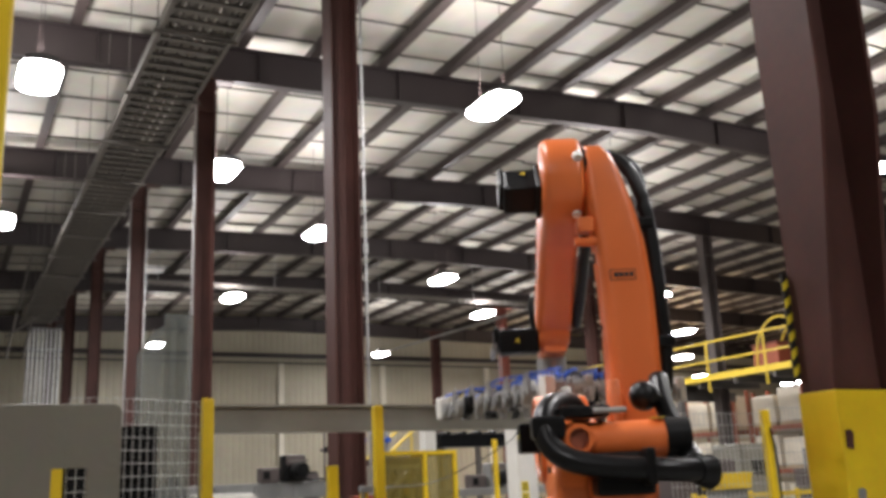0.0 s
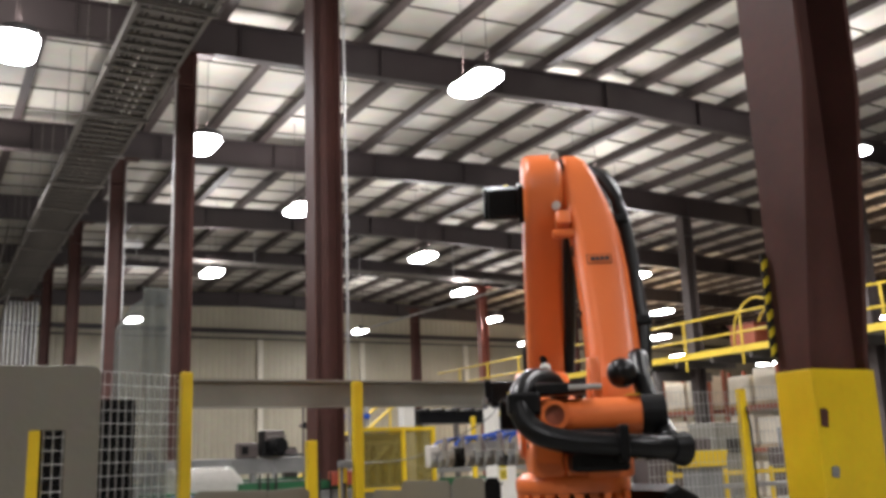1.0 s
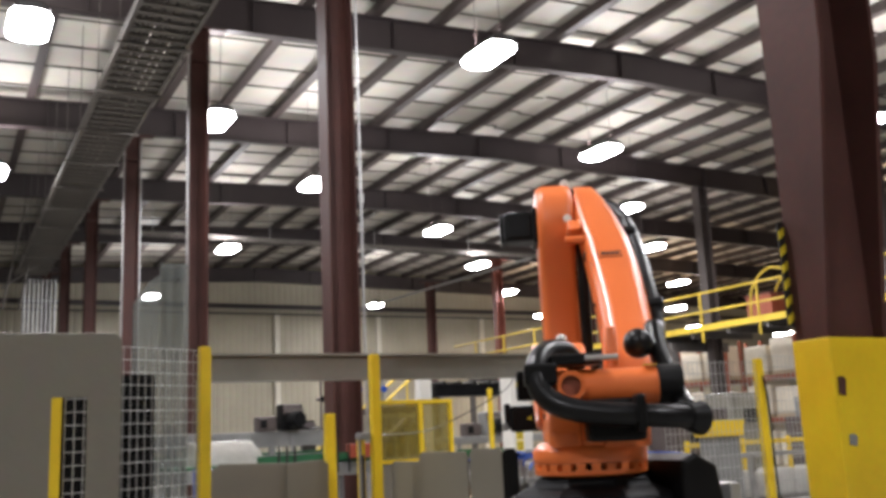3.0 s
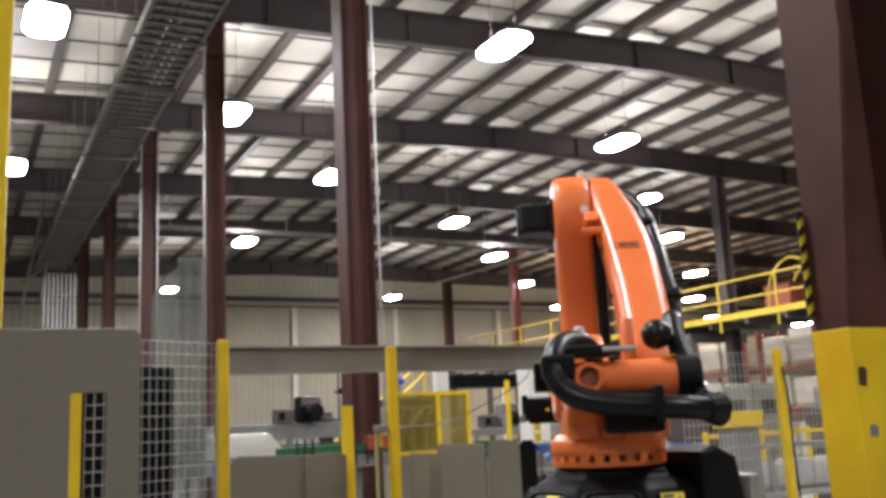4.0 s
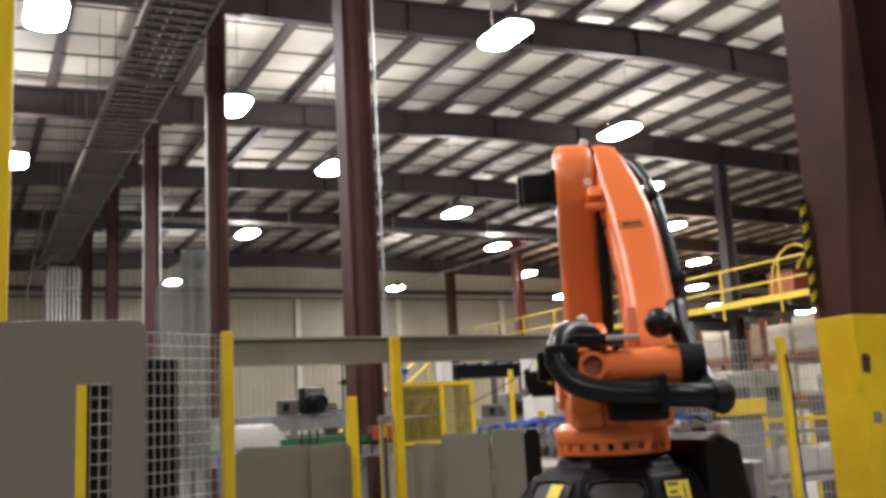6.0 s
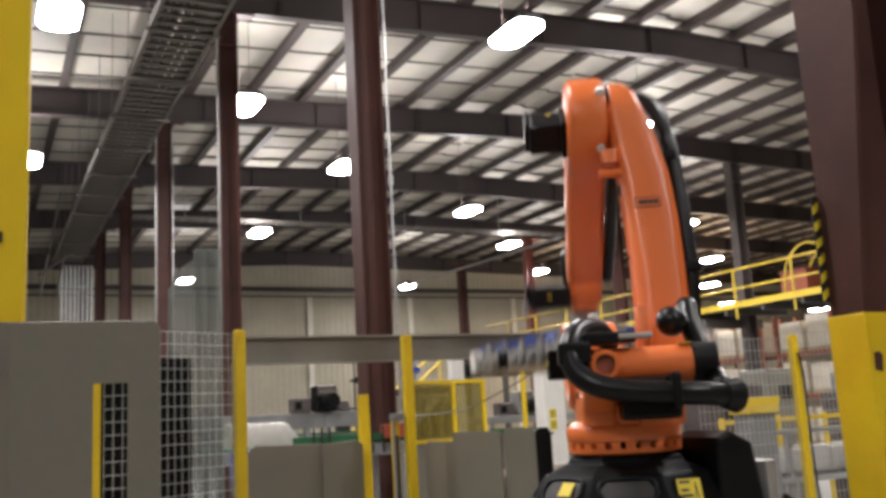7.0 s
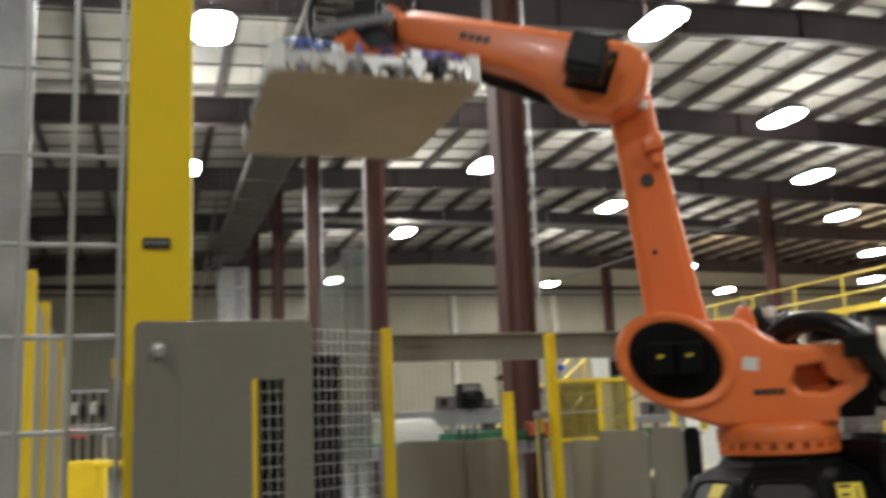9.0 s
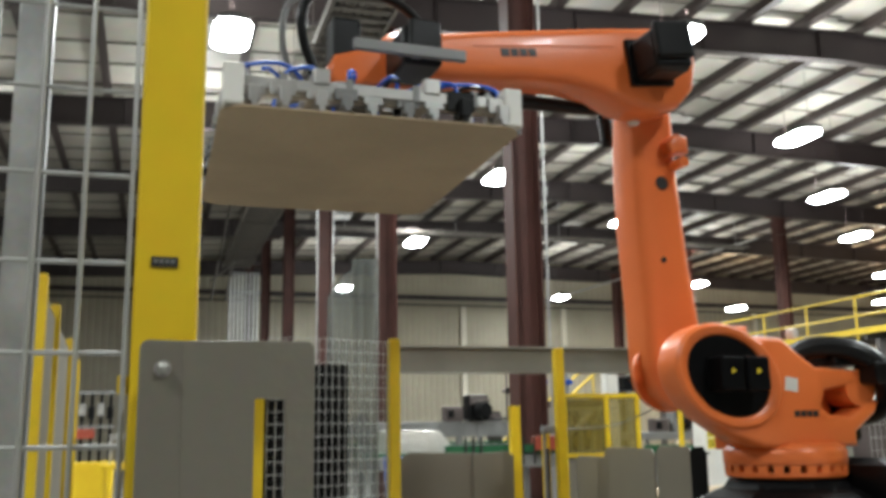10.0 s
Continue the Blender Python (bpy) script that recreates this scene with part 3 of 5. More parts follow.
    side = [(-0.26, 1.48), (0.26, 1.48), (0.44, 1.545)] + oval(SH_X, SH_Z - 0.035, 0.28, 0.215, 25, -75, 95, 18) + [(0.12, 1.97), (0.02, 1.89), (-0.06, 1.84), (-0.26, 1.83), (-0.30, 1.79), (-0.26, 1.755), (-0.10, 1.735), (-0.075, 1.67), (-0.11, 1.625), (-0.22, 1.62), (-0.36, 1.70), (-0.405, 1.68), (-0.38, 1.63), (-0.26, 1.545)]
    part("side_casting", slab(B(), side, 0.05, 0.205, 0.028, seg=3), M_ORANGE, c, smooth=50)
    other = [(-0.26, 1.48), (0.26, 1.48), (0.5, 1.62)] + arc(SH_X, SH_Z, 0.19, -30, 150, 12) + [(0.05, 1.86), (-0.2, 1.78), (-0.27, 1.62)]
    part("side_casting", slab(B(), other, -0.05, 0.052, 0.02), M_ORANGE, c, smooth=50)
    part("back_casting", slab(B(), [(-0.27, 1.47), (0.2, 1.47), (0.2, 1.60), (-0.15, 1.66), (-0.27, 1.62)], -0.265, -0.04, 0.025), M_ORANGE, c, smooth=50)
    part("rim", squash(lathe(B(), [(0.222, 0.135), (0.222, 0.217), (0.24, 0.229), (0.268, 0.229), (0.284, 0.215), (0.286, 0.145)], (SH_X, 0, SH_Z - 0.035), 40, "y"), SH_X, SH_Z - 0.035, 0.77, 25), M_ORANGE, c, smooth=40)
    mo = part("motor_cover", squash(lathe(B(), [(0, 0.211), (0.20, 0.211), (0.216, 0.210), (0.2215, 0.208), (0.2215, 0.145), (0, 0.145)], (SH_X, 0, SH_Z - 0.035), 36, "y"), SH_X, SH_Z - 0.035, 0.77, 25), M_MATT, c, "dark recessed drive cover", 40)
    for dx in (-0.075, 0.055):
        part("drive_motor", box(B(), SH_X + dx - 0.058, SH_X + dx + 0.058, 0.205, 0.325, SH_Z - 0.105, SH_Z + 0.045, 0.012), M_MATT, mo, "black servo motor")
        part("arrow_sticker", slab(B(), [(SH_X + dx + 0.012, SH_Z - 0.032), (SH_X + dx - 0.012, SH_Z - 0.02), (SH_X + dx + 0.012, SH_Z - 0.008)], 0.325, 0.328), M_STICKER, mo)
    part("rating_plate", slab(B(), [(0.065, 1.725), (0.135, 1.735), (0.125, 1.795), (0.06, 1.785)], 0.205, 0.209), M_WHITE, c, "white rating plate")
    bars(c, 0.205, -0.04, 1.615, [(-0.0, 0.028), (0.034, 0.028), (0.068, 0.028), (0.102, 0.03)], 0.028, "x")
    # cross tube at the back
    ct = part("cross_tube", rod(B(), (-0.30, 0.20, 1.745), (-0.30, -0.30, 1.745), 0.085, 28), M_ORANGE, c, smooth=40)
    # darker orange disc carries the shade inside the tube's mouth
    part("tube_mouth", lathe(B(), [(0, -0.01), (0.045, -0.01), (0.05, 0.012), (0.0, 0.012)], (-0.375, 0.10, 1.755), 20, "x"), M_ORDRUM, ct, "round mouth, its inner shade in darker orange", 40)
    part("collar", lathe(B(), [(0.046, 0), (0.066, 0), (0.07, 0.05), (0.046, 0.05)], (-0.415, 0.10, 1.755), 24, "x"), M_ORANGE, ct, smooth=40)
    part("end_cap", rod(B(), (-0.30, -0.30, 1.745), (-0.30, -0.41, 1.745), 0.092, 24), M_BLACK, ct, "black end cap", 40)
    part("tag", box(B(), -0.36, -0.30, -0.30, -0.24, 1.835, 1.838), M_STICKER, ct, "small yellow tag")
    part("turning_motor", box(B(), -0.44, -0.22, -0.22, 0.04, 1.50, 1.69, 0.02), M_BLACK, c, "black servo motor")
    part("valve_block", box(B(), -0.40, -0.18, -0.05, 0.18, 1.85, 1.90, 0.01), M_BLACK, c, "black valve block with a bright rod")
    part("valve_rod", rod(B(), (-0.40, -0.12, 1.875), (-0.40, 0.03, 1.875), 0.014, 10), M_ALU, c, smooth=40)
    part("bracket", slab(B(), [(0.02, 1.84), (0.22, 1.84), (0.16, 1.98), (0.12, 2.06), (0.06, 2.06), (0.04, 1.98)], -0.18, -0.12, 0.012), M_ORANGE, c, smooth=50)
    part("shoulder_hub", lathe(B(), [(0, -0.36), (0.13, -0.36), (0.17, -0.33), (0.18, -0.28), (0, -0.28)], (SH_X, 0, SH_Z), 28, "y"), M_ORANGE, c, smooth=40)
    part("white_cap", lathe(B(), [(0, 0.028), (0.024, 0.02), (0.028, 0), (0.024, -0.02), (0, -0.028)], (-0.02, 0.10, 2.0), 16), M_WHITE, c, "white round cap", 60)
    hb = part("hose", tube(B(), [(-0.02, 0.03, 1.87), (-0.12, 0.10, 1.935), (-0.26, 0.20, 1.92), (-0.37, 0.25, 1.84), (-0.42, 0.24, 1.74), (-0.47, 0.16, 1.665), (-0.50, 0.0, 1.625), (-0.52, -0.17, 1.61), (-0.50, -0.31, 1.60), (-0.45, -0.41, 1.59)], 0.053, 14), M_RUBBER, c, "thick black corrugated hose", 60)
    part("hose_clamp", box(B(), -0.44, -0.30, 0.16, 0.31, 1.76, 1.86, 0.015), M_BLACK, hb)
    part("hose_clamp", box(B(), -0.585, -0.44, -0.20, -0.16, 1.54, 1.70, 0.012), M_BLACK, hb)
    part("hose_flange", rod(B(), (-0.465, -0.39, 1.592), (-0.42, -0.455, 1.585), 0.057, 20, 0.078), M_RUBBER, hb, "flared hose flange", 40)
    part("hose", tube(B(), [(-0.44, -0.40, 1.62), (-0.34, -0.40, 1.66), (-0.2, -0.38, 1.78), (-0.08, -0.36, 1.92), (0.04, -0.37, 2.05)], 0.05, 14), M_RUBBER, c, "thick black hose", 60)
    part("ball_joint", lathe(B(), [(0.074 * math.sin(radians(18 * i)), 0.074 * -math.cos(radians(18 * i))) for i in range(11)], (-0.12, -0.26, 1.955), 24), M_RUBBER, c, "black rubber ball joint", 60)

    # ---- link arm, about the shoulder; +z towards the elbow ----
    a = part("link_arm", loft(B(), [soft_rect(-0.10, 0.038, -0.3, -0.05, -0.17, 0.05), soft_rect(-0.185, 0.123, -0.33, -0.07, -0.08, 0.07), soft_rect(-0.20, 0.138, -0.35, -0.075, 0.04, 0.07), soft_rect(-0.182, 0.120, -0.358, -0.082, 0.25, 0.07),
                                   soft_rect(-0.172, 0.110, -0.36, -0.082, 0.5, 0.07), soft_rect(-0.163, 0.101, -0.355, -0.075, 0.75, 0.06), soft_rect(-0.155, 0.093, -0.335, -0.06, 1.0, 0.06), soft_rect(-0.15, 0.088, -0.29, -0.04, 1.2, 0.05),
                                   soft_rect(-0.15, 0.088, -0.235, -0.03, 1.38, 0.045), soft_rect(-0.135, 0.073, -0.19, -0.03, 1.5, 0.04), soft_rect(-0.09, 0.028, -0.145, -0.035, 1.565, 0.035)]), M_ORANGE, r, "long bowed orange link arm", 40)
    lp = part("name_plate", slab(B(), [(-0.235, 0.865), (-0.095, 0.865), (-0.095, 0.925), (-0.235, 0.925)], -0.163, -0.160, 0, "x"), M_INK, a, "outlined maker's plate with dark lettering")
    lp.location = (0.0, -0.025, -0.085)
    part("plate_field", slab(B(), [(-0.230, 0.87), (-0.10, 0.87), (-0.10, 0.92), (-0.230, 0.92)], -0.1655, -0.1635, 0, "x"), M_ORANGE, lp)
    for s, l in ((-0.128, 0.026), (-0.155, 0.022), (-0.182, 0.022), (-0.21, 0.024)):
        part("lettering", box(B(), -0.1685, -0.166, s - l / 2, s + l / 2, 0.883, 0.908), M_INK, lp)
    # the hole's dark inside is a coloured disc set on the closed arm
    part("bore", lathe(B(), [(0, 0.008), (0.03, 0.008), (0.036, 0.0), (0, -0.002)], (-0.04, -0.064, 0.93), 20, "y"), M_INK, a, "dark disc for the shade of a round bore", 40)
    part("stop_block", slab(B(), [(-0.16, 1.06), (-0.06, 1.06), (-0.05, 1.12), (-0.10, 1.155), (-0.16, 1.14)], -0.06, 0.03, 0.014), M_ORANGE, a, smooth=50)
    part("stop_pin", rod(B(), (-0.11, 0.05, 1.01), (-0.11, -0.07, 1.01), 0.026, 14), M_ORANGE, a, smooth=40)
    part("arm_hose", tube(B(), [(-0.05, -0.38, 0.18), (-0.06, -0.40, 0.4), (-0.06, -0.395, 0.65), (-0.05, -0.39, 0.9), (-0.04, -0.375, 1.12), (-0.03, -0.345, 1.3), (0.0, -0.29, 1.45), (0.06, -0.20, 1.54), (0.13, -0.10, 1.54), (0.19, 0.0, 1.47)], 0.042, 14), M_RUBBER, a, "black hose along the arm", 60)
    part("arm_hose", tube(B(), [(0.05, -0.36, 1.2), (0.05, -0.37, 1.40), (0.08, -0.30, 1.52), (0.14, -0.18, 1.54), (0.2, -0.05, 1.45)], 0.032, 12), M_RUBBER, a, "thinner black hose loop", 60)
    part("hose_saddle", box(B(), -0.10, 0.02, -0.40, -0.26, 1.08, 1.14, 0.015), M_BLACK, a)
    part("hose_saddle", box(B(), -0.12, 0.0, -0.45, -0.31, 0.42, 0.48, 0.015), M_BLACK, a)
    part("grease_nipple", rod(B(), (0.0, -0.10, 0.55), (0.0, -0.072, 0.55), 0.014, 10), M_INK, a)

    # ---- forearm, about the elbow; +x towards the wrist ----
    f = part("forearm", slab(B(), [(-0.16, 0.0), (-0.155, 0.10), (-0.11, 0.165), (-0.02, 0.185), (0.30, 0.18), (0.75, 0.165), (1.18, 0.145), (1.26, 0.11), (1.28, 0.03), (1.25, -0.045), (1.12, -0.06), (0.80, -0.065), (0.55, -0.085), (0.38, -0.13), (0.26, -0.205), (0.12, -0.235), (-0.02, -0.215), (-0.12, -0.13)], 0.0, 0.235, 0.045, seg=3), M_ORANGE, r, "heavy orange forearm", 50)
    part("crease", box(B(), 0.30, 1.0, 0.2345, 0.2385, 0.075, 0.085), M_ORANGE, f)
    em = part("elbow_motor", box(B(), 0.03, 0.22, 0.235, 0.45, -0.10, 0.09, 0.02), M_BLACK, f, "black servo motor with a yellow triangle")
    part("motor_flange", box(B(), 0.01, 0.24, 0.232, 0.265, -0.12, 0.11, 0.01), M_BLACK, em)
    part("motor_cap", box(B(), 0.03, 0.22, 0.44, 0.475, -0.06, 0.11, 0.012), M_BLACK, em)
    part("arrow_sticker", slab(B(), [(0.32, 0.01), (0.35, 0.025), (0.32, 0.04)], 0.017, 0.0205, 0, "z"), M_STICKER, em).matrix_basis = Matrix(((0, 0, 1, 0.0), (1, 0, 0, 0.0), (0, 1, 0, 0.0), (0, 0, 0, 1)))
    part("plug_strip", box(B(), 0.03, 0.20, 0.27, 0.42, -0.105, -0.075, 0.008), M_BLACK, em)
    part("joint_ring", lathe(B(), [(0.10, -0.03), (0.135, -0.03), (0.135, 0.0), (0.10, 0.0)], (0, 0, 0), 36, "y"), M_BLACK, f, "dark bolted joint ring", 40)
    part("white_cap", lathe(B(), [(0, 0.03), (0.024, 0.022), (0.029, 0), (0.024, -0.02), (0, -0.02)], (-0.15, 0.04, -0.075), 16), M_WHITE, f, "white round cap", 60)
    part("white_cap", lathe(B(), [(0, 0.03), (0.024, 0.022), (0.029, 0), (0.024, -0.02), (0, -0.02)], (0.13, 0.05, -0.225), 16), M_WHITE, f, "white round cap", 60)
    bars(f, 0.2355, 0.70, 0.03, [(0.0, 0.036), (0.044, 0.036), (0.088, 0.036), (0.132, 0.04)], 0.036, "x")
    part("forearm_hose", tube(B(), [(0.10, -0.02, -0.10), (0.30, -0.035, -0.13), (0.60, -0.03, -0.10), (0.90, -0.03, -0.06), (1.2, -0.02, -0.02)], 0.035, 10), M_RUBBER, f, "black hose along the forearm", 60)
    part("forearm_hose", tube(B(), [(0.12, -0.03, 0.0), (0.40, -0.03, -0.04), (0.75, -0.03, 0.0), (1.15, -0.03, 0.05)], 0.022, 10), M_RUBBER, f, "thin black hose", 60)
    part("lug", box(B(), 0.30, 0.36, 0.03, 0.10, 0.16, 0.21, 0.012), M_ORANGE, f, smooth=50)

    # ---- wrist, kept level ----
    w = part("wrist", lathe(B(), [(0, -0.10), (0.095, -0.10), (0.12, -0.07), (0.12, 0.07), (0.095, 0.10), (0, 0.10)], (0, 0, 0.04), 28, "y"), M_ORANGE, r, "orange wrist knuckle", 40)
    part("wrist_link", slab(B(), [(-0.06, -0.10), (0.30, -0.12), (0.34, -0.06), (0.30, 0.02), (0.05, 0.10), (-0.06, 0.06)], -0.085, 0.085, 0.025), M_ORANGE, w, smooth=50)
    wm = part("wrist_motor", box(B(), -0.08, 0.09, 0.10, 0.36, -0.10, 0.06, 0.018), M_BLACK, w, "black servo motor with a yellow triangle")
    part("motor_cap", box(B(), -0.06, 0.07, 0.355, 0.395, -0.07, 0.075, 0.01), M_BLACK, wm)
    part("arrow_sticker", slab(B(), [(0.23, -0.035), (0.26, -0.02), (0.23, -0.005)], -0.083, -0.080, 0, "x"), M_STICKER, wm)
    part("wrist_motor", box(B(), 0.18, 0.31, -0.06, 0.06, 0.0, 0.20, 0.018), M_BLACK, w, "black upright servo motor")
    part("flange", rod(B(), (AHEAD, 0, -0.11), (AHEAD, 0, -0.285), 0.10, 24), M_ALU, w, "bright tool flange", 40)
    part("hose_loop", tube(B(), [(0.36, 0.05, -0.1), (0.44, 0.08, 0.08), (0.42, 0.1, 0.24), (0.25, 0.1, 0.32), (0.0, 0.06, 0.28), (-0.15, 0.02, 0.16)], 0.022, 10), M_RUBBER, w, "dark hose loop over the wrist", 60)
    part("hose_loop", tube(B(), [(0.40, -0.04, -0.15), (0.50, -0.02, 0.05), (0.48, 0.0, 0.26), (0.3, 0.0, 0.33)], 0.014, 10), M_GREY2, w, "pale hose", 60)

    # ---- vacuum gripper; origin on the held sheet ----
    g = part("gripper", slab(B(), [(-0.30, 0.165), (0.30, 0.165), (0.30, 0.195), (-0.30, 0.195)], -0.16, 0.16, 0.006), M_ALU, r, "aluminium vacuum gripper with many cups and blue air hoses")
    for y in (-0.20, 0.20):
        part("long_beam", box(B(), -0.68, 0.68, y - 0.03, y + 0.03, 0.105, 0.165, 0.006), M_ALU, g)
    for x in (-0.62, -0.32, 0.0, 0.32, 0.62):
        part("cross_beam", box(B(), x - 0.022, x + 0.022, -0.53, 0.53, 0.066, 0.105, 0.005), M_ALU, g)
    for x in (-0.655, 0.655):
        part("edge_beam", box(B(), x - 0.018, x + 0.018, -0.50, 0.50, 0.075, 0.118, 0.005), M_ALU, g)
        for y in (-0.36, -0.14, 0.10, 0.33):
            part("joint_plate", box(B(), x - 0.022, x + 0.022, y - 0.012, y + 0.012, 0.07, 0.135, 0.003), M_GREY2, g)
    part("tool_riser", rod(B(), (0, 0, 0.195), (0, 0, 0.225), 0.12, 24), M_ALU, g, smooth=40)
    for y in (-0.11, 0.11):
        part("mount_bar", box(B(), -0.26, 0.26, y - 0.025, y + 0.025, 0.195, 0.235, 0.005), M_GREY2, g)
    cup = mesh_of("vacuum_cup", lathe(B(), [(0, 0.075), (0.014, 0.075), (0.014, 0.045), (0.024, 0.04), (0.02, 0.03), (0.03, 0.022), (0.024, 0.014), (0.036, 0.0), (0, 0.0)], (0, 0, 0), 12), M_BLACK, 50)
    stem = mesh_of("cup_stem", box(B(), -0.022, 0.022, -0.022, 0.022, 0.07, 0.135, 0.004), M_ALU)
    rnd = random.Random(3)
    for x in (-0.62, -0.32, 0.0, 0.32, 0.62):
        for y in (-0.48, -0.32, -0.09, 0.09, 0.32, 0.48):
            for nm, me in (("vacuum_cup", cup), ("cup_stem", stem)):
                o = new(nm, me)
                o.parent, o.location = g, (x + 0.03, y, 0.001)
            sx = 0.25 * (1 if x > 0 else -1) * (0.4 + 0.6 * rnd.random())
            part("air_hose", tube(B(), [(x + 0.03, y, 0.135), (x + 0.03, y * 0.95, 0.165 + 0.03 * rnd.random()), (x * 0.8 + sx * 0.2, y * 0.6, 0.185 + 0.04 * rnd.random()), (sx, y * 0.25, 0.20)], 0.008, 6), M_BLUE, g, smooth=60)
    for x in (-0.66, 0.66):
        for y in (-0.5, 0.5):
            part("corner_block", box(B(), x - 0.04, x + 0.04, y - 0.035, y + 0.035, 0.004, 0.15, 0.008), M_WHITE, g, "white plastic corner block")
    clamps = [mesh_of("edge_clamp", box(box(box(B(), -0.022 - 0.006 * q, 0.022, -0.02, 0.02, 0.02, 0.055 + 0.012 * q, 0.005), -0.010, 0.010, -0.040, 0.03 + 0.01 * q, 0.05, 0.08 + 0.014 * q, 0.004), -0.035, 0.03, -0.010, 0.010, 0.005, 0.03), (M_GALV, M_GREY2, M_ALU, M_BLACK)[q]) for q in range(4)]
    finger = mesh_of("cylinder", rod(rod(B(), (0, 0, 0.05), (0, 0, 0.16), 0.018, 10), (0, 0, 0.16), (0, 0, 0.20), 0.008, 8), M_ALU, 40)
    for i in range(9):
        for sx in (-0.67, 0.67):
            o = new("edge_clamp", clamps[rnd.randrange(4)])
            o.parent, o.location = g, (sx + rnd.uniform(-0.015, 0.015), -0.44 + 0.11 * i + rnd.uniform(-0.02, 0.02), 0.0)
    for i in range(11):
        for sy in (-0.52, 0.52):
            o = new("edge_clamp", clamps[rnd.randrange(4)])
            o.parent, o.location, o.rotation_euler = g, (-0.6 + 0.12 * i + rnd.uniform(-0.025, 0.025), sy + rnd.uniform(-0.01, 0.01), 0.0), (0, 0, radians(90))
            o = new("air_cylinder", finger)
            o.parent, o.location = g, (-0.57 + 0.115 * i, sy * (0.86 + 0.1 * (i % 2)), 0.0)
    for i in range(6):
        y = -0.4 + 0.16 * i
        part("air_hose", tube(B(), [(-0.66, y, 0.15), (-0.55, y * 0.9, 0.19), (-0.4, y * 0.6, 0.17), (-0.28, y * 0.3, 0.21)], 0.008, 6), M_BLUE if i % 2 else M_RUBBER, g, smooth=60)
        part("air_hose", tube(B(), [(0.66, y, 0.15), (0.55, y * 0.9, 0.19), (0.4, y * 0.6, 0.17), (0.28, y * 0.3, 0.21)], 0.008, 6), M_RUBBER if i % 2 else M_BLUE, g, smooth=60)
    for x in (-0.3, 0.3):
        part("manifold", box(B(), x - 0.06, x + 0.06, -0.09, 0.09, 0.195, 0.245, 0.006), M_GREY2, g)
    part("sensor_bar", box(B(), -0.16, 0.30, 0.38, 0.41, -0.09, -0.045, 0.004), M_GREY2, w, "dull aluminium bar across the wrist")
    part("bar_bracket", box(B(), 0.02, 0.06, 0.09, 0.385, -0.085, -0.052, 0.004), M_GREY2, w)
    return r, c, a, f, w, g


ROBOT, CAROUSEL, LINK, FORE, WRIST, GRIPPER = robot()


def tier_sheet():
    out = []
    for cx, cy, a0 in ((0.61, 0.44, 0), (-0.61, 0.44, 90), (-0.61, -0.44, 180), (0.61, -0.44, 270)):
        out += [(cx + 0.10 * math.cos(radians(a0 + 15 * i)), cy + 0.10 * math.sin(radians(a0 + 15 * i))) for i in range(7)]
    return solid("tier_sheet", slab(B(), out, -0.006, 0.0, 0, "z"), M_CARD, "large brown cardboard tier sheet held by the gripper", "cardboard sheet")


SHEET = tier_sheet()

# seconds, turn from the hall's length, wrist's reach, sheet's height, turn of the tool
JOINTS = [
    (0.0, -29.0, 1.44, 2.030, 90.0), (0.2, -30.0, 1.36, 1.790, 90.0), (0.5, -31.0, 1.32, 1.610, 90.0), (1.0, -31.0, 1.30, 1.530, 90.0), (1.5, -31.0, 1.27, 1.380, 90.0), (2.0, -31.0, 1.24, 1.240, 90.0), (2.5, -31.0, 1.24, 1.200, 90.0),
    (4.0, -31.0, 1.24, 1.200, 90.0), (5.0, -31.0, 1.24, 1.215, 90.0), (5.7, -31.0, 1.24, 1.250, 90.0), (6.4, -31.0, 1.24, 1.410, 90.0), (6.8, -31.0, 1.30, 1.610, 90.0), (7.0, -30.0, 1.50, 1.850, 90.0), (7.2, -30.0, 1.24, 2.450, 90.0), (7.4, -30.0, 1.24, 2.970, 90.0),
    (7.6, -30.0, 1.24, 3.070, 90.0), (7.8, -28.0, 1.25, 3.080, 90.0), (8.0, -24.5, 1.49, 3.100, 90.0), (8.2, -8.0, 1.68, 3.156, 90.0), (8.5, 16.0, 1.85, 3.194, 90.0), (8.8, 40.5, 1.85, 3.222, 90.0), (9.0, 56.5, 1.85, 3.254, 90.0), (9.2, 72.0, 1.84, 3.190, 90.0), (9.5, 89.0, 1.84, 3.070, 90.0), (9.8, 91.5, 1.87, 2.810, 90.0), (10.0, 92.7, 1.87, 2.655, 90.0)]


def joints_at(t):
    """The joint row at t, eased through the rows."""
    ks = [j[0] for j in JOINTS]
    i = max(0, min(len(ks) - 2, sum(1 for k in ks if k <= t) - 1))

    def slope(j, c):
        if j == 0 or j == len(ks) - 1:
            return 0.0
        a = (JOINTS[j][c] - JOINTS[j - 1][c]) / (ks[j] - ks[j - 1])
        b = (JOINTS[j + 1][c] - JOINTS[j][c]) / (ks[j + 1] - ks[j])
        return 0.0 if a * b <= 0 else 2 * a * b / (a + b)
    h = ks[i + 1] - ks[i]
    s = min(1.0, max(0.0, (t - ks[i]) / h))
    out = []
    for c in range(1, 5):
        p, q = JOINTS[i][c], JOINTS[i + 1][c]
        out.append((2 * s ** 3 - 3 * s * s + 1) * p + (s ** 3 - 2 * s * s + s) * h * slope(i, c) + (3 * s * s - 2 * s ** 3) * q + (s ** 3 - s * s) * h * slope(i + 1, c))
    return out


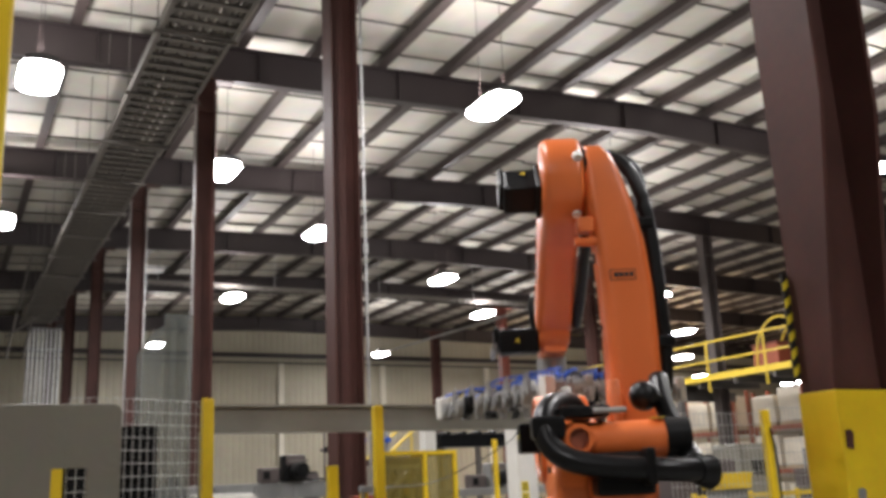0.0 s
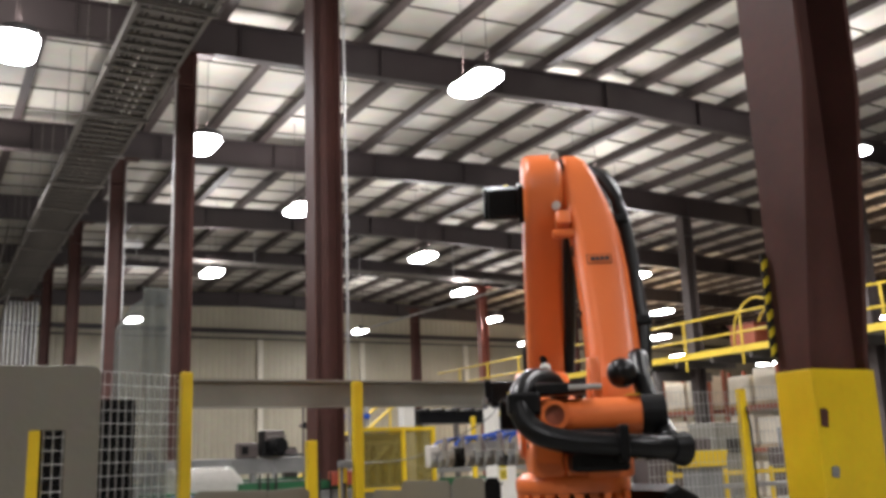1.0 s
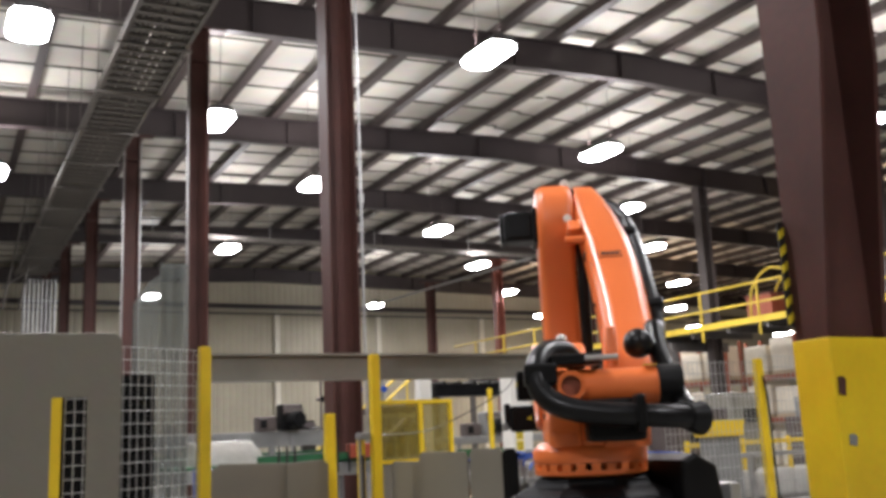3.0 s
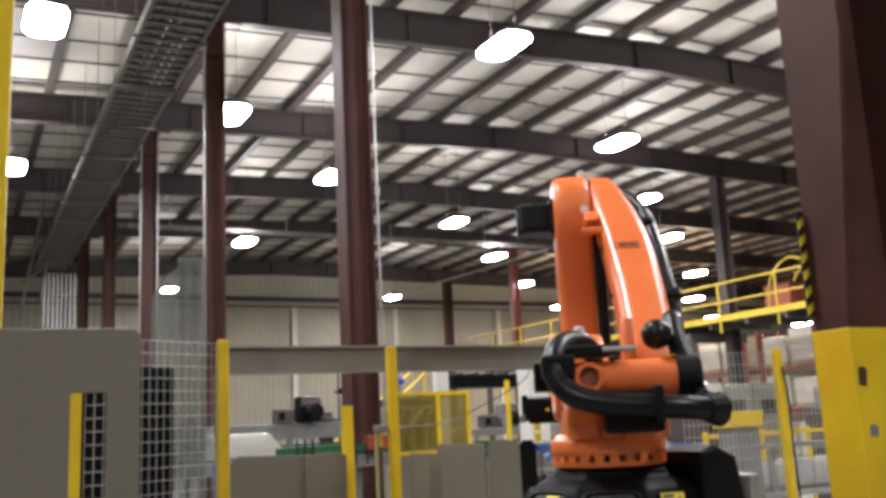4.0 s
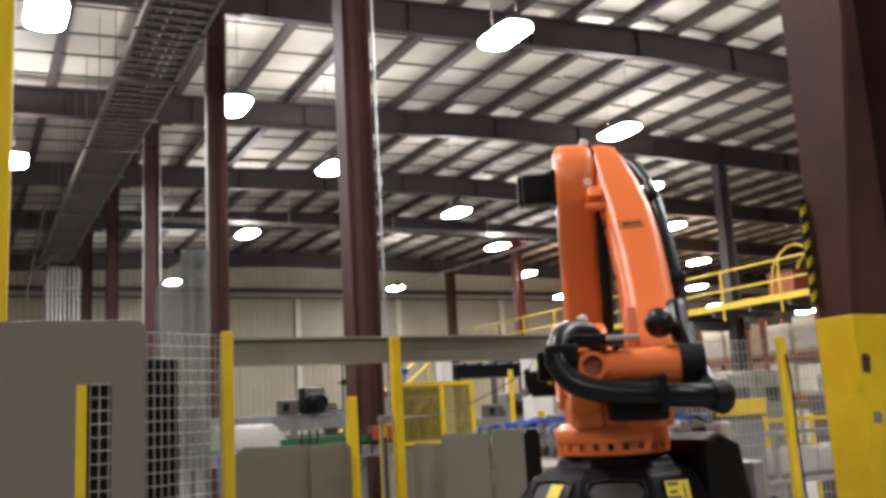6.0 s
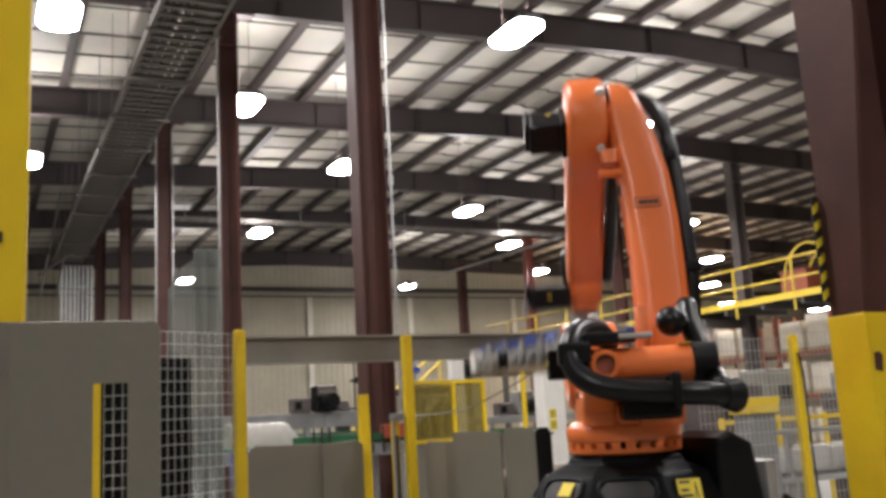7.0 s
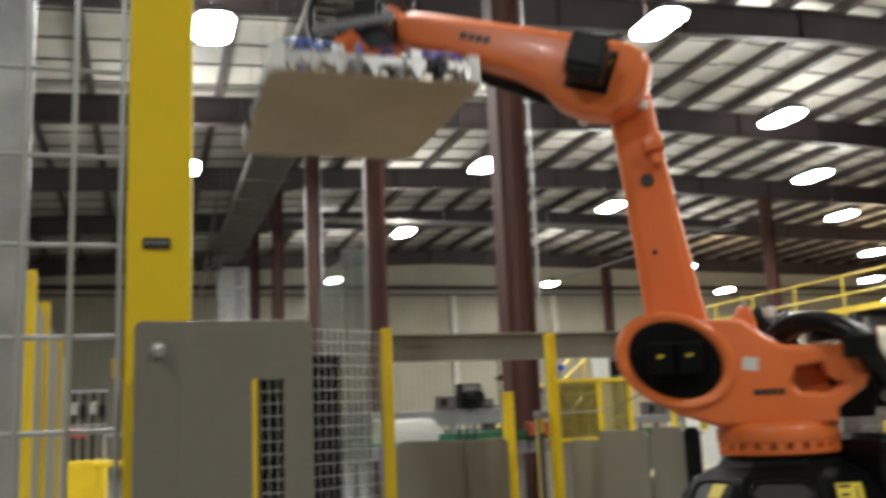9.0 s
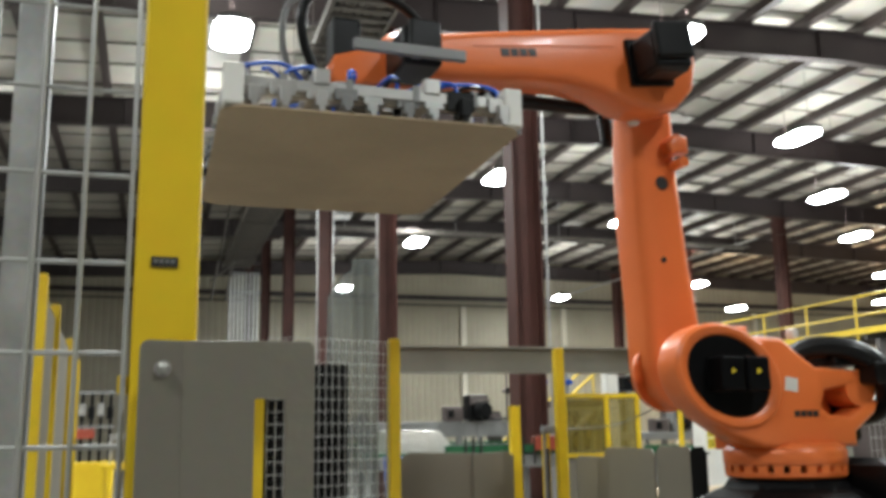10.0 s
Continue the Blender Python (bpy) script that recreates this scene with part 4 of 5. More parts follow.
def robot_poses(t):
    """Poses of carousel, link arm, forearm, wrist and gripper in the robot's space."""
    turn, reach, height, tool = joints_at(t)
    wz = height + DROP
    dx, dz = reach - SH_X, wz - SH_Z
    c = math.hypot(dx, dz)
    up = math.atan2(dz, dx) + math.acos(max(-1, min(1, (L_ARM ** 2 + c * c - L_FORE ** 2) / (2 * L_ARM * c))))
    ex, ez = SH_X + L_ARM * math.cos(up), SH_Z + L_ARM * math.sin(up)
    fore = math.atan2(wz - ez, reach - ex)
    yaw = pose(0, 0, 0, 0, 0, turn + 90)
    car = yaw
    link = yaw @ Matrix.Translation((SH_X, -0.09, SH_Z)) @ Matrix.Rotation(math.pi / 2 - up, 4, "Y")
    arm = yaw @ Matrix.Translation((ex, -0.125, ez)) @ Matrix.Rotation(-fore, 4, "Y")
    wr = yaw @ Matrix.Translation((reach, OUT, wz))
    gp = Matrix.Translation((yaw @ Vector((reach + AHEAD, OUT, height)))) @ pose(0, 0, 0, 0, 0, tool)
    return car, link, arm, wr, gp


def motions():
    times = [0.1 * i for i in range(101)]
    poses = [robot_poses(t) for t in times]
    for k, ob in enumerate((CAROUSEL, LINK, FORE, WRIST, GRIPPER)):
        walk(ob, [(t, p[k]) for t, p in zip(times, poses)])
    here = Matrix.Translation((*BASE, -0.001))
    rest = here @ robot_poses(5.0)[4]
    walk(SHEET, [(t, rest if t < 5.05 else here @ p[4]) for t, p in zip(times, poses)])


# ---- guarding round the cell ----
def fence_post(x, y, h, w=0.06, label="yellow square steel fence post"):
    p = thing("fence_post", label, "fence post", (x, y, 0), group="yellow fence posts")
    part("tube", box(B(), -w / 2, w / 2, -w / 2, w / 2, 0.01, h, 0.004), M_YELLOW, p)
    part("foot_plate", box(B(), -0.07, 0.07, -0.07, 0.07, 0, 0.01), M_YELLOW, p)
    part("cap", box(B(), -w / 2 + 0.003, w / 2 - 0.003, -w / 2 + 0.003, w / 2 - 0.003, h, h + 0.008, 0.003), M_YELLOW, p)
    return p


def mesh_panel(a, b, z0, z1, label, cw=0.044, ch=0.0655, r=0.0017, each=True, frame=0.0):
    d = Vector((b[0] - a[0], b[1] - a[1], 0))
    n = max(2, int(d.length / cw))
    f = thing("mesh_panel", label, "fence", (a[0], a[1], 0), math.degrees(math.atan2(d.y, d.x)), group="mesh fence panels")
    L = d.length
    up, cross = B(), B()
    if each:
        v = mesh_of("upright_wire", rod(B(), (0, 0, z0), (0, 0, z1), r, 8), M_WIRE, 40)
        h = mesh_of("cross_wire", rod(B(), (0, 2 * r, 0), (L, 2 * r, 0), r, 8), M_WIRE, 40)
        for i in range(n + 1):
            o = new("upright_wire", v)
            o.parent, o.location = f, (i * L / n, 0, 0)
        k = 0
        while z1 - k * ch > z0:
            o = new("cross_wire", h)
            o.parent, o.location = f, (0, 0, z1 - k * ch)
            k += 1
    else:
        for i in range(n + 1):
            box(up, i * L / n - r, i * L / n + r, -r, r, z0, z1)
        k = 0
        while z1 - k * ch > z0:
            box(cross, 0, L, -3 * r, -r, z1 - k * ch - r, z1 - k * ch + r)
            k += 1
        tagged(part("upright_wires", up, M_WIRE, f), kind="stuff")
        tagged(part("cross_wires", cross, M_WIRE, f), kind="stuff")
    if frame:
        for z in (z0, z1):
            part("frame_rail", box(B(), 0, L, -frame / 2, frame / 2, z - frame / 2, z + frame / 2), M_YELLOW, f)
    return f


def guards():
    fence_post(1.29, 5.23, 2.10)
    fence_post(2.52, 5.68, 2.10)
    fence_post(6.47, 6.11, 2.10, 0.065)
    mesh_panel((0.74, 4.98), (1.26, 5.22), 0.12, 2.085, "fine zinc wire mesh beside a grey guard sheet")
    mesh_panel((5.35, 6.13), (6.43, 6.11), 0.12, 2.08, "fine wire mesh fence panel beside a yellow post", 0.05, 0.10, 0.0028)
    mesh_panel((6.51, 6.11), (7.75, 6.09), 0.12, 2.13, "fine wire mesh fence panel with a yellow post", 0.05, 0.10, 0.0028)
    cb = thing("post_cable", "black cable tied to a yellow fence post", "cable", (6.47, 6.11, 0))
    part("cable", tube(B(), [(0.0, -0.045, 1.95), (0.04, -0.045, 1.7), (0.045, -0.04, 1.2), (0.05, -0.045, 0.8), (0.045, -0.06, 0.7), (0.055, -0.05, 0.5), (0.04, -0.045, 0.02)], 0.008, 8), M_RUBBER, cb, smooth=60)
    # near fence beside the camera: wire mesh, a yellow post and a grey bracket plate bolted to it
    mesh_panel((-0.917, 0.70), (-0.053, 0.70), 0.02, 2.50, "pale wire mesh fence panel of thick bare wire", 0.036, 0.072, 0.0021, each=True)
    p = thing("fence_post", "yellow painted square fence post with a small dark tag", "fence post", (-0.0235, 0.727, 0), group="yellow fence posts")
    part("tube", box(B(), -0.0255, 0.0255, -0.027, 0.027, 0.01, 2.3, 0.003), M_YELLOW, p)
    part("foot_plate", box(B(), -0.06, 0.06, -0.06, 0.06, 0, 0.01), M_YELLOW, p)
    tg = part("tag", box(B(), -0.0125, 0.0085, -0.0286, -0.0272, 1.7055, 1.714, 0.0004), M_INK, p, "small dark tag with pale marks")
    for i in range(4):
        part("mark", box(B(), -0.0103 + 0.0044 * i, -0.0072 + 0.0044 * i, -0.0292, -0.0287, 1.7085, 1.7115), M_GREY2, tg)
    part("mesh_clip", box(B(), -0.034, -0.0258, -0.024, -0.012, 1.604, 1.619, 0.001), M_YELLOW, p)
    g = thing("bracket_plate", "grey powder-coated bracket plate with a slot on a fence post", "bracket", (0, 0.66, 0))
    r = 0.007
    out = [(-0.0085, 1.30), (-0.0085, 1.6425)] + arc(0.091 - r, 1.6435 - r, r, 90, 0, 5) + [(0.091, 1.30), (0.0685, 1.30), (0.0685, 1.5975), (0.0675, 1.5985), (0.046, 1.5985), (0.045, 1.5975), (0.045, 1.30)]
    part("plate", slab(B(), out, 0, 0.002, 0.0004), M_GREY, g)
    fl = part("folded_edge", slab(B(), [(0.002, 1.30), (0.0345, 1.30), (0.0345, 1.6425), (0.009, 1.6425)] + arc(0.009, 1.6425 - r, r, 90, 180, 5)[1:], 0, 0.002, 0.0004), M_GREY, g)
    fl.matrix_basis = pose(-0.0425, -0.0075, 0, 0, 0, 12.5)
    part("bend", rod(B(), (-0.0088, 0.0013, 1.30), (-0.0088, 0.0013, 1.6424), 0.0012, 10), M_GREY, g, smooth=40)
    bo = part("bolt", lathe(B(), [(0, -0.0050), (0.0030, -0.0046), (0.0044, -0.0030), (0.0050, 0), (0, 0)], (-0.024, -0.0045, 1.621), 16, "y"), M_ALU, g, "bright domed bolt", 50)
    part("washer", lathe(B(), [(0, -0.0008), (0.0064, -0.0008), (0.0064, 0.001), (0, 0.001)], (-0.024, -0.0040, 1.621), 18, "y"), M_GALV, bo, smooth=40)
    part("spacer", rod(B(), (-0.024, 0.001, 1.621), (-0.024, 0.0395, 1.621), 0.005, 10), M_GALV, g, "steel spacer between plate and post", 40)
    # the fence goes on behind the plate
    fence_post(0.495, 5.01, 2.0)
    mesh_panel((0.545, 5.02), (0.72, 4.975), 0.12, 2.085, "fine zinc wire mesh behind a fence post")
    # fence that recedes on the other side of the post
    for x, y in ((-0.40, 3.25), (-0.43, 4.04), (-0.49, 5.46), (-0.55, 6.9)):
        fence_post(x, y, 2.10, 0.04)
    for a, b in (((-0.40, 3.29), (-0.43, 4.0)), ((-0.43, 4.08), (-0.49, 5.42)), ((-0.49, 5.50), (-0.55, 6.86))):
        gs = thing("safety_guard", "plain grey guard sheet between yellow posts", "guard panel", (a[0], a[1], 0), math.degrees(math.atan2(b[1] - a[1], b[0] - a[0])), group="plain guard sheets")
        part("sheet", box(B(), 0, math.dist(a, b), -0.004, 0.004, 0.1, 2.05, 0.002), M_GREY, gs)
    ap = thing("aluminium_post", "tall pale grey metal post behind wire mesh", "post", (-0.435, 2.95, 0))
    part("profile", box(B(), -0.045, 0.045, -0.045, 0.045, 0, 3.6, 0.006), M_GALV, ap)
    part("edge_strip", box(B(), 0.047, 0.055, -0.03, 0.03, 0.1, 3.5), M_GREY2, ap)
    # clear folded guard with a dark lower sheet behind the mesh
    c = thing("clear_guard", "tall clear plastic guard with folded edges", "guard panel", (0, 6.6, 0))
    part("flat_sheet", slab(B(), [(1.12, 0.0), (1.315, 0.0), (1.315, 2.75), (1.24, 2.70), (1.14, 2.54)], 0, 0.006), M_CLEAR, c)
    bm = B()
    xs = [(1.318, 0.0), (1.37, 0.05), (1.405, 0.0), (1.44, 0.05), (1.475, 0.0), (1.525, 0.04)]
    slab(bm, xs + [(x, y + 0.006) for x, y in xs[::-1]], 0.0, 2.84, 0, "z")
    part("folded_sheet", bm, M_CLEAR, c)
    part("top_bolt", rod(B(), (1.44, -0.01, 2.72), (1.44, 0.01, 2.72), 0.012, 8), M_INK, c)
    k = thing("dark_curtain", "black strip curtain behind the wire mesh", "curtain", (0, 6.5, 0))
    part("backing", box(B(), 0.52, 1.275, 0.014, 0.018, 0.03, 2.05), M_MATT, k)
    for i in range(10):
        part("strip", box(B(), 0.545 + 0.073 * i, 0.615 + 0.073 * i, 0.006 * (i % 2), 0.004 + 0.006 * (i % 2), 0.03, 2.05), M_MATT, k)
    # grey cross beam on two legs
    b = thing("cross_beam", "long grey painted steel beam on two legs", "beam", (0, 6.6, 0))
    part("web", box(B(), 1.58, 4.75, -0.006, 0.006, 2.015, 2.185), M_BEAM, b)
    part("top_flange", box(B(), 1.58, 4.75, -0.05, 0.05, 2.185, 2.20), M_BEAM, b)
    part("bottom_flange", box(B(), 1.58, 4.75, -0.05, 0.05, 2.0, 2.015), M_BEAM, b)
    for x in (1.62, 4.70):
        part("leg", box(B(), x - 0.04, x + 0.04, -0.04, 0.04, 0, 2.0), M_BEAM, b)
    # low grey sheet guards
    for outline, y in (([(1.60, 0.0), (2.12, 0.0), (2.12, 1.425), (1.66, 1.44), (1.60, 1.40)], 6.30), ([(2.115, 0.0), (2.42, 0.0), (2.42, 1.40), (2.38, 1.435), (2.115, 1.42)], 6.285)):
        q = thing("safety_guard", "low grey sheet-metal guard with a folded top", "guard panel", (0, y, 0), group="low grey guards")
        part("sheet", slab(B(), outline, 0, 0.012, 0.003), M_GREY, q)
        x0, x1 = min(a for a, _ in outline), max(a for a, _ in outline)
        part("top_fold", box(B(), x0 + 0.06, x1 - 0.06, 0.012, 0.10, 1.36, 1.375), M_GREY, q)
    for a, b, zt, x, m in ((5.50, 6.02, 1.40, 2.78, M_GREY), (4.92, 5.56, 1.46, 2.765, M_GREY), (4.54, 4.915, 1.475, 2.78, M_GREY), (4.38, 4.535, 1.475, 2.77, M_MATT)):
        q = thing("safety_guard", "low grey sheet-metal guard beside the sheet stack" if m is M_GREY else "low dark guard sheet beside the sheet stack", "guard panel", (0, 0, 0), group="stack guards")
        part("sheet", slab(B(), [(a, 0.02), (b, 0.02), (b, zt - 0.03), (b - 0.04, zt), (a + 0.03, zt), (a, zt - 0.03)], x, x + 0.01, 0.002, "x"), m, q)
        part("top_fold", box(B(), x + 0.01, x + 0.05, a + 0.04, b - 0.05, zt - 0.04, zt - 0.03), m, q)
    # short yellow posts and a switch box at the gate
    sp = thing("gate_post", "short yellow guard post beside a brown column", "post", (2.485, 6.42, 0))
    part("tube", slab(B(), [(-0.035, 0.0), (0.055, 0.0), (0.035, 1.75), (-0.035, 1.75)], -0.03, 0.03, 0.004), M_YELLOW, sp)
    for x, h in ((2.455, 1.56), (2.575, 1.78)):
        lc = thing("light_curtain", "slim yellow light-curtain column", "safety sensor", (x, 5.78, 0), group="light curtains")
        part("housing", box(B(), -0.02, 0.02, -0.025, 0.025, 0, h, 0.004), M_YELLOW, lc)
        part("window", box(B(), -0.012, 0.012, -0.029, -0.0255, 0.1, h - 0.1), M_INK, lc)
    sw = thing("switch_box", "small grey switch box on a thin bracket", "switch", (2.44, 5.70, 0))
    part("case", box(B(), -0.045, 0.04, -0.03, 0.03, 1.555, 1.60, 0.005), M_GREY2, sw)
    part("bracket", box(B(), -0.035, -0.02, -0.01, 0.01, 0, 1.555), M_GREY2, sw)
    wc = thing("loose_cable", "black cable hanging in a curve between machines", "cable")
    part("cable", tube(B(), [(2.55, 5.74, 1.58), (3.2, 7.0, 1.585), (4.12, 8.0, 1.62), (4.63, 8.0, 1.81), (4.97, 8.0, 1.98), (5.2, 8.2, 2.1)], 0.006, 8), M_INK, wc, smooth=60)
    # column guard box with scuffs
    cg = thing("column_guard", "yellow sheet guard round a brown column, scuffed to bare patches", "column guard", (0, 0, 0))
    part("guard_box", slab(B(), [(3.785, 3.32), (3.785, 3.10), (3.79, 3.095), (4.25, 3.095), (4.27, 3.11), (4.27, 3.32)], 0.01, 1.945, 0.006, "z"), M_YELLOW, cg)
    for z0, z1, m, s0 in ((1.66, 1.755, M_BROWN, 0.018), (1.42, 1.48, M_GREY2, 0.05)):
        bm = slab(B(), [(s0, z0 + 0.01), (s0 + 0.05, z0), (s0 + 0.062, z1 - 0.015), (s0 + 0.04, z1), (s0 + 0.005, z1 - 0.004)], -0.003, -0.001)
        bmesh.ops.transform(bm, matrix=pose(3.785, 3.093, 0, 0, 0, 0), verts=bm.verts)
        part("bare_patch", bm, m, cg, "bare worn patch")
    hs = thing("hazard_strip", "black and yellow hazard strip on a column edge", "sign", (3.775, 3.305, 0))
    part("backing", box(B(), -0.022, 0.022, -0.004, 0.004, 2.02, 2.56), M_STRIPE, hs)
    for i in range(6):
        z = 2.025 + 0.088 * i
        part("yellow_band", slab(B(), [(-0.021, z), (0.021, z + 0.03), (0.021, z + 0.072), (-0.021, z + 0.042)], -0.0065, -0.0045), M_STICKER, hs)


guards()


# ---- machines beyond the cell ----
def legs(parent, xs, ys, h, m, w=0.05):
    for x in xs:
        for y in ys:
            part("leg", box(B(), x - w / 2, x + w / 2, y - w / 2, y + w / 2, 0, h), m, parent)


def machines():
    # wrapped bottle pack on a conveyor with a green belt
    cv = thing("conveyor", "grey conveyor with a green belt", "conveyor", (0, 9.2, 0))
    part("frame", box(B(), 1.9, 3.9, -0.35, 0.35, 1.22, 1.34, 0.01), M_GREY2, cv)
    part("belt", box(B(), 1.9, 3.9, -0.30, 0.30, 1.345, 1.375, 0.01), M_GREEN, cv, "green belt")
    part("side_guide", box(B(), 2.7, 3.9, -0.36, -0.33, 1.37, 1.44), M_GREEN, cv, "green side guide")
    for x in (2.9, 2.98, 3.06, 3.5, 3.62):
        part("guide_post", rod(B(), (x, -0.38, 1.25), (x, -0.38, 1.52), 0.012, 8), M_INK, cv)
    part("sensor", box(B(), 3.36, 3.42, -0.42, -0.36, 1.42, 1.54), M_STICKER, cv, "yellow sensor")
    part("drive_box", box(B(), 3.62, 3.84, -0.42, -0.3, 1.38, 1.52, 0.01), M_REDPIPE, cv, "red drive box")
    legs(cv, (2.0, 3.8), (-0.3, 0.3), 1.22, M_GREY2)
    bp = thing("bottle_pack", "pack of clear bottles in shiny stretch film", "wrapped pack", (2.25, 9.0, 1.376))
    fb = B()
    rows = []
    for k in range(41):
        x = -0.12 + 0.68 * k / 40
        fall = min(1.0, (0.56 - x) / 0.13) ** 0.6 if x < 0.56 else 0.0
        top = 0.198 * fall + 0.012 * abs(math.sin(math.pi * (x + 0.11) / 0.098)) * fall + 0.004
        rows.append([(x, -0.05, 0.0), (x, -0.052, 0.35 * top), (x, -0.045, 0.75 * top), (x, -0.02, top)] + [(x, 0.02 + 0.06 * q, top + (0.012 if q % 2 else 0.0) * fall) for q in range(7)] + [(x, 0.45, 0.75 * top), (x, 0.452, 0.0)])
    vs = [[fb.verts.new(p) for p in r] for r in rows]
    for a, b in zip(vs, vs[1:]):
        for k in range(len(a) - 1):
            fb.faces.new((a[k], a[k + 1], b[k + 1], b[k]))
    fb.faces.new(vs[0]), fb.faces.new(vs[-1][::-1])
    part("film", fb, M_WRAP, bp, "crinkled clear film", 50)
    for i in range(6):
        for j in range(3):
            part("bottle", lathe(B(), [(0, 0.002), (0.042, 0.002), (0.045, 0.02), (0.045, 0.12), (0.03, 0.15), (0.016, 0.165), (0.016, 0.18), (0, 0.18)], (-0.06 + 0.098 * i, 0.02 + 0.12 * j, 0), 10), M_WHITE, bp, smooth=40)
    bt = thing("blue_tote", "small blue plastic tote beside the guard", "box", (1.95, 7.6, 0))
    part("body", slab(B(), [(-0.1, 0.9), (0.1, 0.9), (0.13, 1.38), (-0.13, 1.38)], -0.15, 0.15, 0.01), M_BLUE, bt)
    part("stand", box(B(), -0.12, 0.12, -0.14, 0.14, 0, 0.9), M_GREY2, bt)
    # long machine bed with motors
    mb = thing("machine_bed", "long grey machine bed with rails", "machine", (0, 14.0, 0))
    part("rail", box(B(), 2.6, 6.4, -0.06, 0.06, 1.50, 1.735, 0.01), M_GREY2, mb)
    part("rail", box(B(), 2.6, 6.4, 0.8, 0.92, 1.50, 1.735, 0.01), M_GREY2, mb)
    part("apron", box(B(), 2.6, 6.4, 0.0, 0.8, 1.10, 1.38, 0.01), M_GREY2, mb)
    part("bed_belt", box(B(), 2.6, 6.4, 0.06, 0.8, 1.39, 1.42), M_GREEN, mb, "green belt")
    legs(mb, (2.7, 4.5, 6.3), (0, 0.86), 1.5, M_GREY2, 0.08)
    for x in (3.0, 3.6, 4.2, 4.8, 5.4, 6.0):
        part("bracket", box(B(), x - 0.03, x + 0.03, -0.09, -0.061, 1.42, 1.70), M_GREY2, mb)
    for x0, y0 in ((4.25, 14.0), (7.82, 14.0)):
        mo = thing("drive_unit", "grey gearbox with a dark motor on a machine bed", "motor", (x0, y0, 1.738 if x0 < 5 else 1.52), group="drive units")
        part("gearbox", box(B(), 0.36, 0.70, -0.14, 0.14, 0, 0.40, 0.03), M_BLACK if x0 < 5 else M_GREY2, mo)
        part("motor", rod(B(), (0.55, -0.16, 0.16), (0.55, -0.38, 0.16), 0.12, 20), M_BLACK, mo, "dark round motor", 40)
        part("cover", box(B(), 0.38, 0.66, -0.16, -0.141, 0.24, 0.39, 0.01), M_STEEL, mo)
        part("side_box", box(B(), 0.0, 0.30, -0.10, 0.12, 0, 0.22, 0.02), M_STEEL, mo)
        part("junction_lid", box(B(), 0.04, 0.14, -0.125, -0.101, 0.05, 0.17, 0.008), M_BLACK, mo)
        for k in range(5):
            part("cooling_fin", box(B(), 0.415 + 0.055 * k, 0.425 + 0.055 * k, -0.36, -0.17, 0.281, 0.31), M_TRAY, mo)
        part("cable", tube(B(), [(0.70, -0.1, 0.05), (0.80, -0.14, 0.01), (0.95, -0.1, 0.03), (1.1, 0.0, 0.0)], 0.018, 8), M_RUBBER, mo, smooth=60)
        part("fan_cowl", rod(B(), (0.55, -0.38, 0.16), (0.55, -0.43, 0.16), 0.10, 16), M_BLACK, mo, smooth=40)
    tb = thing("machine_table", "grey machine table under a drive unit", "machine", (8.3, 14.2, 0))
    part("top", box(B(), -0.8, 1.3, -0.5, 0.5, 1.40, 1.52, 0.01), M_GREY2, tb)
    part("cabinet", box(B(), -0.7, 1.2, -0.42, 0.42, 0.1, 1.16, 0.01), M_GREY2, tb)
    part("green_strip", box(B(), -0.75, 1.25, -0.48, -0.43, 1.17, 1.32), M_GREEN, tb)
    legs(tb, (-0.7, 1.2), (-0.45, 0.45), 1.4, M_GREY2)
    sp = thing("stand_pipe", "thin grey stand pipe with a valve beside a machine bed", "pipe", (5.72, 15.1, 0))
    part("pipe", rod(B(), (0, 0, 0), (0, 0, 2.75), 0.022, 10), M_STEEL, sp, smooth=40)
    part("valve", rod(B(), (-0.07, 0, 2.25), (0.07, 0, 2.25), 0.032, 10), M_STEEL, sp, smooth=40)
    part("hand_wheel", rod(B(), (0, -0.09, 2.25), (0, -0.075, 2.25), 0.055, 14), M_BLACK, sp, smooth=40)
    part("valve_stem", rod(B(), (0, -0.075, 2.25), (0, -0.02, 2.25), 0.01, 8), M_STEEL, sp)
    for x, y, w, h in ((3.05, 14.3, 0.16, 0.10), (5.15, 14.2, 0.22, 0.12), (5.9, 14.35, 0.14, 0.20)):
        bx = thing("sensor_box", "small grey sensor box on a machine bed", "sensor", (x, y, 1.425), group="sensor boxes")
        part("case", box(B(), -w / 2, w / 2, -0.06, 0.06, 0, h + 0.31, 0.012), M_STEEL, bx)
        part("cap", box(B(), -w / 2 + 0.02, w / 2 - 0.02, -0.05, 0.05, h + 0.31, h + 0.34, 0.006), M_BLACK, bx)
    # yellow-framed cage with amber panes
    cg = thing("guard_cage", "yellow-framed machine cage with amber plastic panes", "guard cage", (0, 11.0, 0))
    for x in (4.93, 5.52, 5.96):
        part("upright", box(B(), x - 0.025, x + 0.025, -0.025, 0.025, 0, 2.03), M_YELLOW, cg)
    for z in (1.26, 2.005):
        part("rail", box(B(), 4.955, 5.935, -0.022, 0.022, z - 0.022, z + 0.022), M_YELLOW, cg)
    for x0, x1 in ((4.955, 5.495), (5.545, 5.935)):
        part("pane", box(B(), x0, x1, -0.003, 0.003, 1.285, 1.98), M_AMBER, cg, "amber see-through pane")
        part("lower_panel", box(B(), x0, x1, -0.004, 0.004, 0.1, 1.235), M_GREY, cg)
